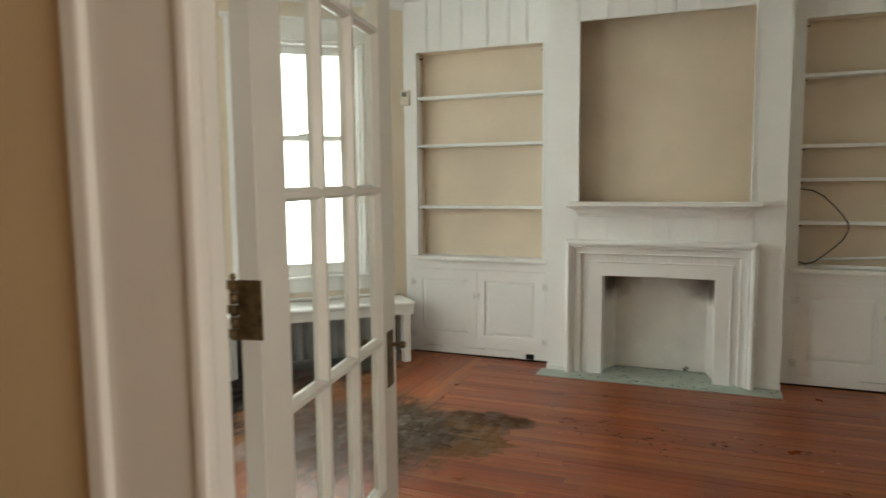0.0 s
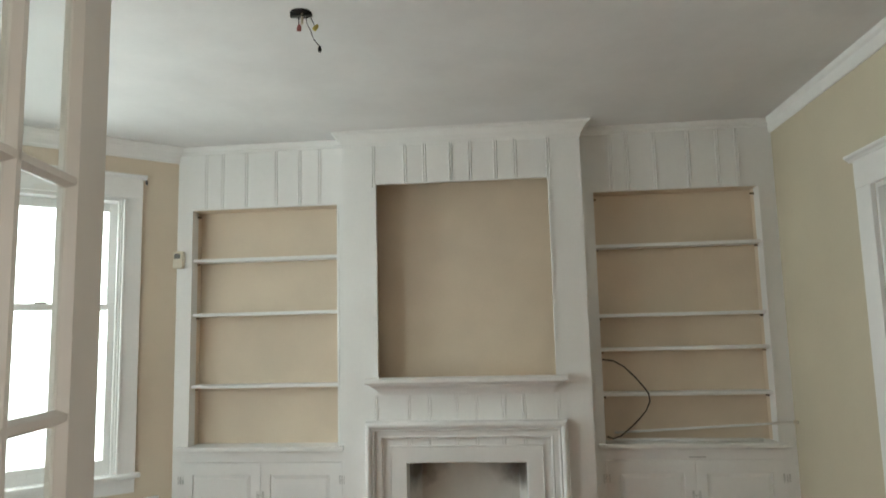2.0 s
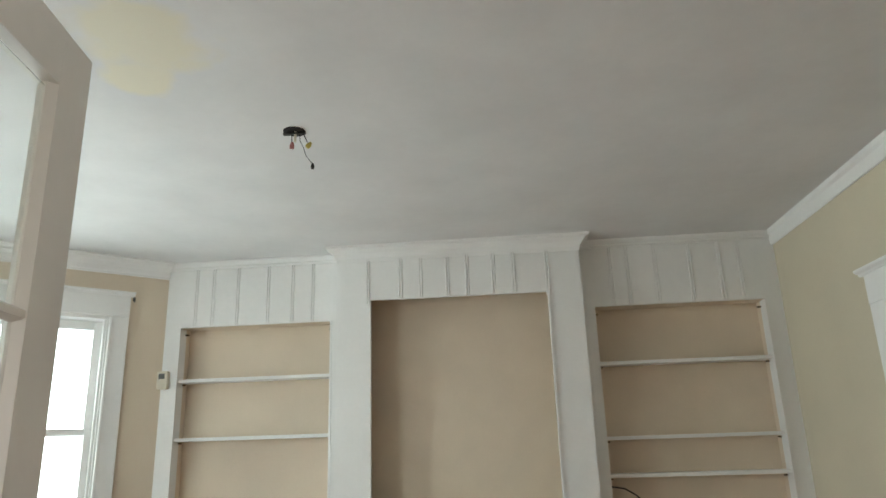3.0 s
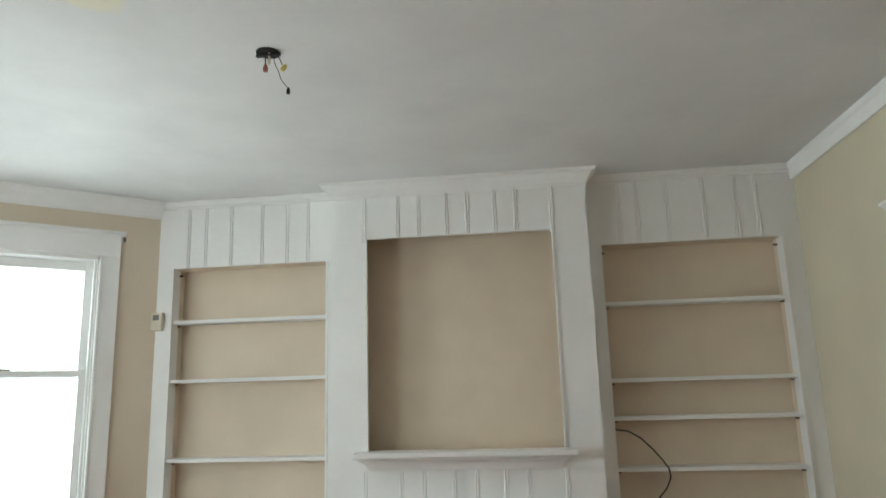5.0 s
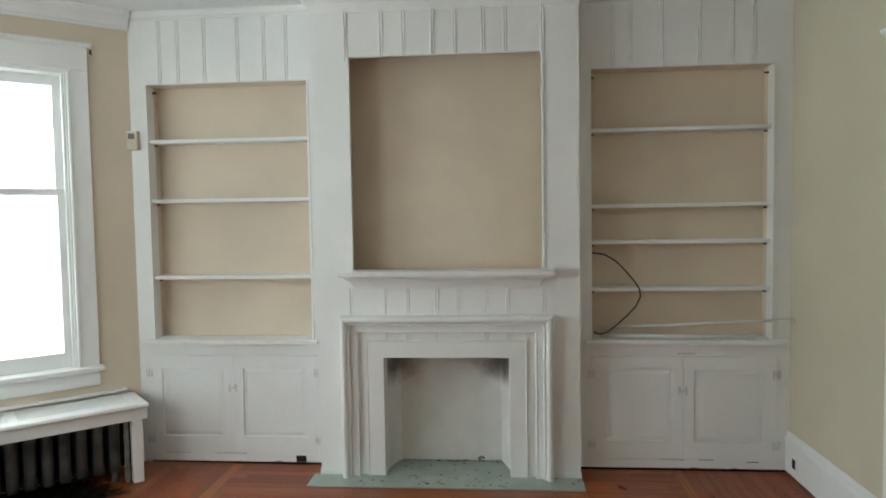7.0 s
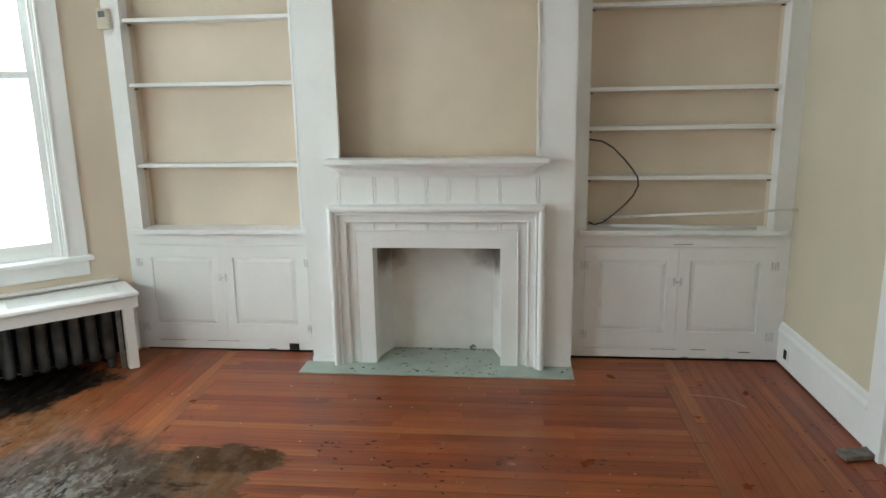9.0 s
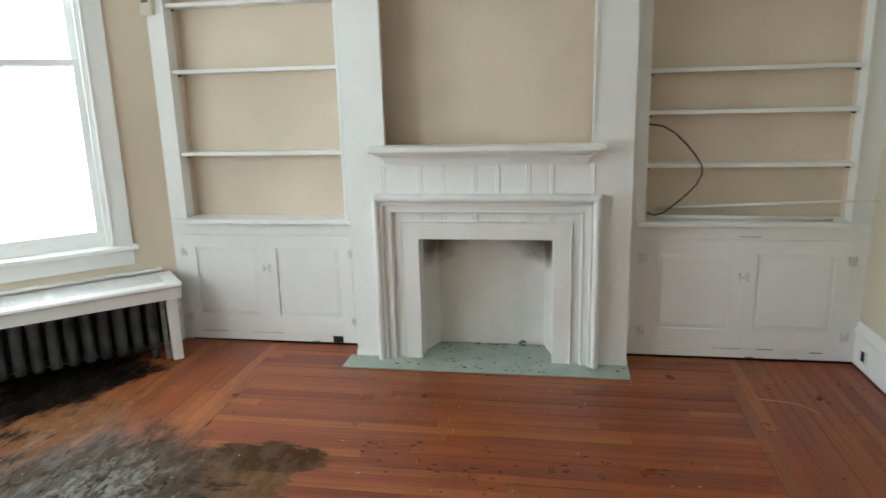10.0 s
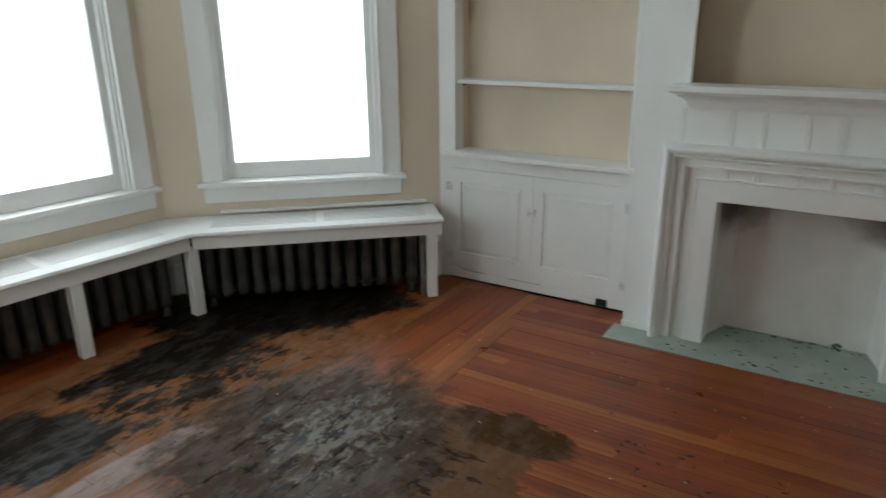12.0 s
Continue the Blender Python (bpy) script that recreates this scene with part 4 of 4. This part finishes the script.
part("wire_nut", lathe(bmesh.new(), [(0.006, 0), (0.007, 0.012), (0.003, 0.024)], pose(FXC[0] + 0.069, FXC[1] + 0.018, CEIL - 0.153)), black, lf)
red = material("red_plastic", (0.40, 0.13, 0.12), 0.5, spots=0.05)
yellow = material("yellow_plastic", (0.62, 0.52, 0.12), 0.5, spots=0.05)
part("wire_nut", lathe(bmesh.new(), [(0.008, 0), (0.009, 0.014), (0.004, 0.026)], pose(FXC[0] - 0.005, FXC[1] - 0.01, CEIL - 0.078, 20, 10, 0)), red, lf, "red wire nut")
part("wire_nut", lathe(bmesh.new(), [(0.008, 0), (0.009, 0.014), (0.004, 0.026)], pose(FXC[0] + 0.05, FXC[1] + 0.0, CEIL - 0.072, 0, 40, 0)), yellow, lf, "yellow wire nut")
part("wire", tube(bmesh.new(), [(FXC[0] - 0.01, FXC[1], CEIL - 0.002), (FXC[0] - 0.006, FXC[1] - 0.008, CEIL - 0.056)], 0.002, 6), black, lf)
part("wire", tube(bmesh.new(), [(FXC[0] + 0.03, FXC[1], CEIL - 0.002), (FXC[0] + 0.052, FXC[1], CEIL - 0.05)], 0.002, 6), black, lf)

cord = material("brown_cord", (0.075, 0.062, 0.05), 0.55, spots=0.2, scale=30)
cb = thing("cable", "dark brown cable looped across the bookcase shelves", "cable")
CP = [(0.93, 1.235), (1.00, 1.225), (1.06, 1.19), (1.12, 1.13), (1.165, 1.075), (1.195, 1.03), (1.20, 0.985), (1.175, 0.93), (1.13, 0.88), (1.07, 0.825), (1.02, 0.785), (0.975, 0.772), (0.94, 0.785)]
part("lead", tube(bmesh.new(), [(x, CAB + 0.012, z) for x, z in CP], 0.0045, 8), cord, cb)

rod = thing("curtain_rod", "thin white rod lying on the ledge and sticking out", "rod")
part("tube", tube(bmesh.new(), [(1.00, 0.262, 0.792), (1.985, 0.06, 0.868)], 0.007, 8), white_paint, rod)
part("end_cap", tube(bmesh.new(), [(1.965, 0.064, 0.8666), (1.992, 0.058, 0.8684)], 0.010, 8), plastic, rod)
rod2 = thing("curtain_rod", "white rod lying flat on the bookcase ledge", "rod")
part("tube", tube(bmesh.new(), [(0.98, 0.20, 0.757), (1.83, 0.165, 0.757)], 0.011, 8), white_paint, rod2)

vh = thing("floor_vent", "small dark hole cut at the cabinet foot", "vent hole")
# a black block draws the hole, with its shade as the colour
part("hole", cube(-0.795, -0.735, CAB - 0.003, CAB + 0.0, 0.014, 0.052, 0.001), dark, vh)
fw = thing("wire_stub", "bent metal wire stub in the firebox", "wire")
part("strand", tube(bmesh.new(), [(0.28, 0.22, 0.0055), (0.29, 0.21, 0.03), (0.315, 0.20, 0.035), (0.30, 0.19, 0.05), (0.275, 0.20, 0.035), (0.31, 0.18, 0.02)], 0.004, 6), iron, fw)
wb = thing("wood_scrap", "weathered grey-brown wood scrap on the floor", "wood scrap", pose(1.93, -0.90, 0.004, 0, 0, 12))
part("block", cube(-0.07, 0.07, -0.035, 0.035, 0, 0.022, 0.003), weathered, wb)

# ------------------------------------------------------------ outside
ground = structure("ground", cube(-60, 60, -60, 60, -0.62, -0.60), material("lawn", (0.09, 0.12, 0.05), 0.9, spots=0.2, scale=1.0), "pale lawn outside", "ground")

# debris on floor and hearth
def flakes(name, n, spots, mat, label, seed, size, z=0.001):
    r = random.Random(seed)
    bm = bmesh.new()
    for _ in range(n):
        x0, x1, y0, y1 = r.choice(spots)
        x, y, a, l_, w_ = r.uniform(x0, x1), r.uniform(y0, y1), r.gauss(0, 0.5), size * r.uniform(0.4, 1.6), size * r.uniform(0.2, 0.55)
        ring_ = []
        for k in range(6):
            t = k * math.pi / 3
            px, py = l_ * math.cos(t) * r.uniform(0.7, 1.2), w_ * math.sin(t) * r.uniform(0.7, 1.2)
            ring_.append((x + px * math.cos(a) - py * math.sin(a), y + px * math.sin(a) + py * math.cos(a)))
        prism(bm, ring_, z, z + 0.0016)
    return tagged(part(name, bm, mat), label, "debris", kind="stuff")


flakes("floor_chips", 46, [(-0.30, 0.25, -1.10, -0.88), (0.20, 0.95, -1.10, -0.92), (-0.2, 0.5, -1.3, -1.0)], dirt, "dark chips and gouges scattered on the wooden floor", 3, 0.010)
flakes("floor_dust", 90, [(1.40, 1.98, -1.3, 0.1), (-1.7, 1.3, -1.3, -0.2)], dirt, "small dark crumbs scattered on the wooden floor", 4, 0.006)
flakes("floor_crumbs", 40, [(-1.6, 1.6, -1.4, -0.1)], plastic, "pale plaster crumbs on the wooden floor", 6, 0.004)
flakes("hearth_chips", 84, [(-0.17, 0.41, 0.215, 0.245), (-0.2, 0.45, -0.15, 0.2), (-0.62, 0.84, -0.16, -0.03)], dirt, "dark chips scattered on the hearth", 8, 0.008, 0.0047)
st_ = thing("string", "short pale string lying on the floor", "string")
part("strand", tube(bmesh.new(), [(1.40, -0.33, 0.002), (1.50, -0.345, 0.002), (1.58, -0.37, 0.002), (1.64, -0.46, 0.002)], 0.0013, 5), plastic, st_)

# ------------------------------------------------------------ floor boards
SW = 0.057
BORD_L, BORD_R, BORD_T = -1.112, 1.366, CAB - 7 * SW
floor = structure("floor", prism(bmesh.new(), [(-3.1, -3.74), (WALL_R, -3.74), (WALL_R, 0.5), (-3.1, 0.5)], -0.08, -0.009), dark, "worn reddish strip-wood floor with black water stains", "floor")
unit = bmesh.new()
bm = box(unit, -0.5, 0.5, -0.5, 0.5, -1.0, 0.0)
for v in bm.verts:
    if v.co.z > -0.5:
        v.co.x *= 0.9985
        v.co.y *= 0.980
plank_mesh = mesh_of("plank", unit, floor_wood)
unit2 = box(bmesh.new(), -0.5, 0.5, -0.5, 0.5, -1.0, 0.0)
band_mesh = mesh_of("plank_band", unit2, band_wood)
rnd = random.Random(5)


def plank(me, x0, x1, y0, y1, along_x=True):
    ob = new("plank", me)
    ob.parent = floor
    ln, wd_ = (x1 - x0, y1 - y0) if along_x else (y1 - y0, x1 - x0)
    ob.location = ((x0 + x1) / 2, (y0 + y1) / 2, rnd.uniform(-0.0013, 0.0))
    ob.rotation_euler = (0, 0, 0 if along_x else math.pi / 2)
    ob.scale = (ln, wd_, 0.009)


def row(me, c0, c1, w0, w1, along_x):
    """One course of boards from c0 to c1, broken at random joints."""
    c = c0 - rnd.uniform(0, 0.9)
    while c < c1:
        e = c + rnd.uniform(0.6, 1.7)
        a, b = max(c, c0), min(e, c1)
        if b - a > 0.03:
            if along_x:
                plank(me, a + 0.0006, b - 0.0006, w0, w1, True)
            else:
                plank(me, w0, w1, a + 0.0006, b - 0.0006, False)
        c = e


def west_span(x):
    """Room depth at a place x of the bay."""
    if x >= ALC_L:
        return DOOR_Y - 0.24, CAB + 0.01
    k1 = (x - P0.x) / D1.x
    top = P0.y + D1.y * k1 if x > P1.x else P1.y
    bot = P3.y + (P2.y - P3.y) * (x - P3.x) / (P2.x - P3.x)
    return bot, top


y = CAB
while y > DOOR_Y - 0.24:
    lo = y - SW
    if lo > BORD_T - 1e-6:
        row(plank_mesh, BORD_L, BORD_R, lo, y, True)
    else:
        row(plank_mesh, BORD_L + SW, BORD_R - SW, lo, y, True)
    y = lo
row(band_mesh, DOOR_Y - 0.24, BORD_T, BORD_L, BORD_L + SW - 0.001, False)
row(band_mesh, DOOR_Y - 0.24, BORD_T, BORD_R - SW + 0.001, BORD_R, False)
x = BORD_R
while x < WALL_R:
    row(plank_mesh, DOOR_Y - 0.24, CAB, x, min(x + SW, WALL_R + 0.01), False)
    x += SW
x = BORD_L
while x > P2.x:
    lo_y, hi_y = west_span(x - SW / 2)
    row(plank_mesh, lo_y, hi_y, x - SW, x, False)
    x -= SW
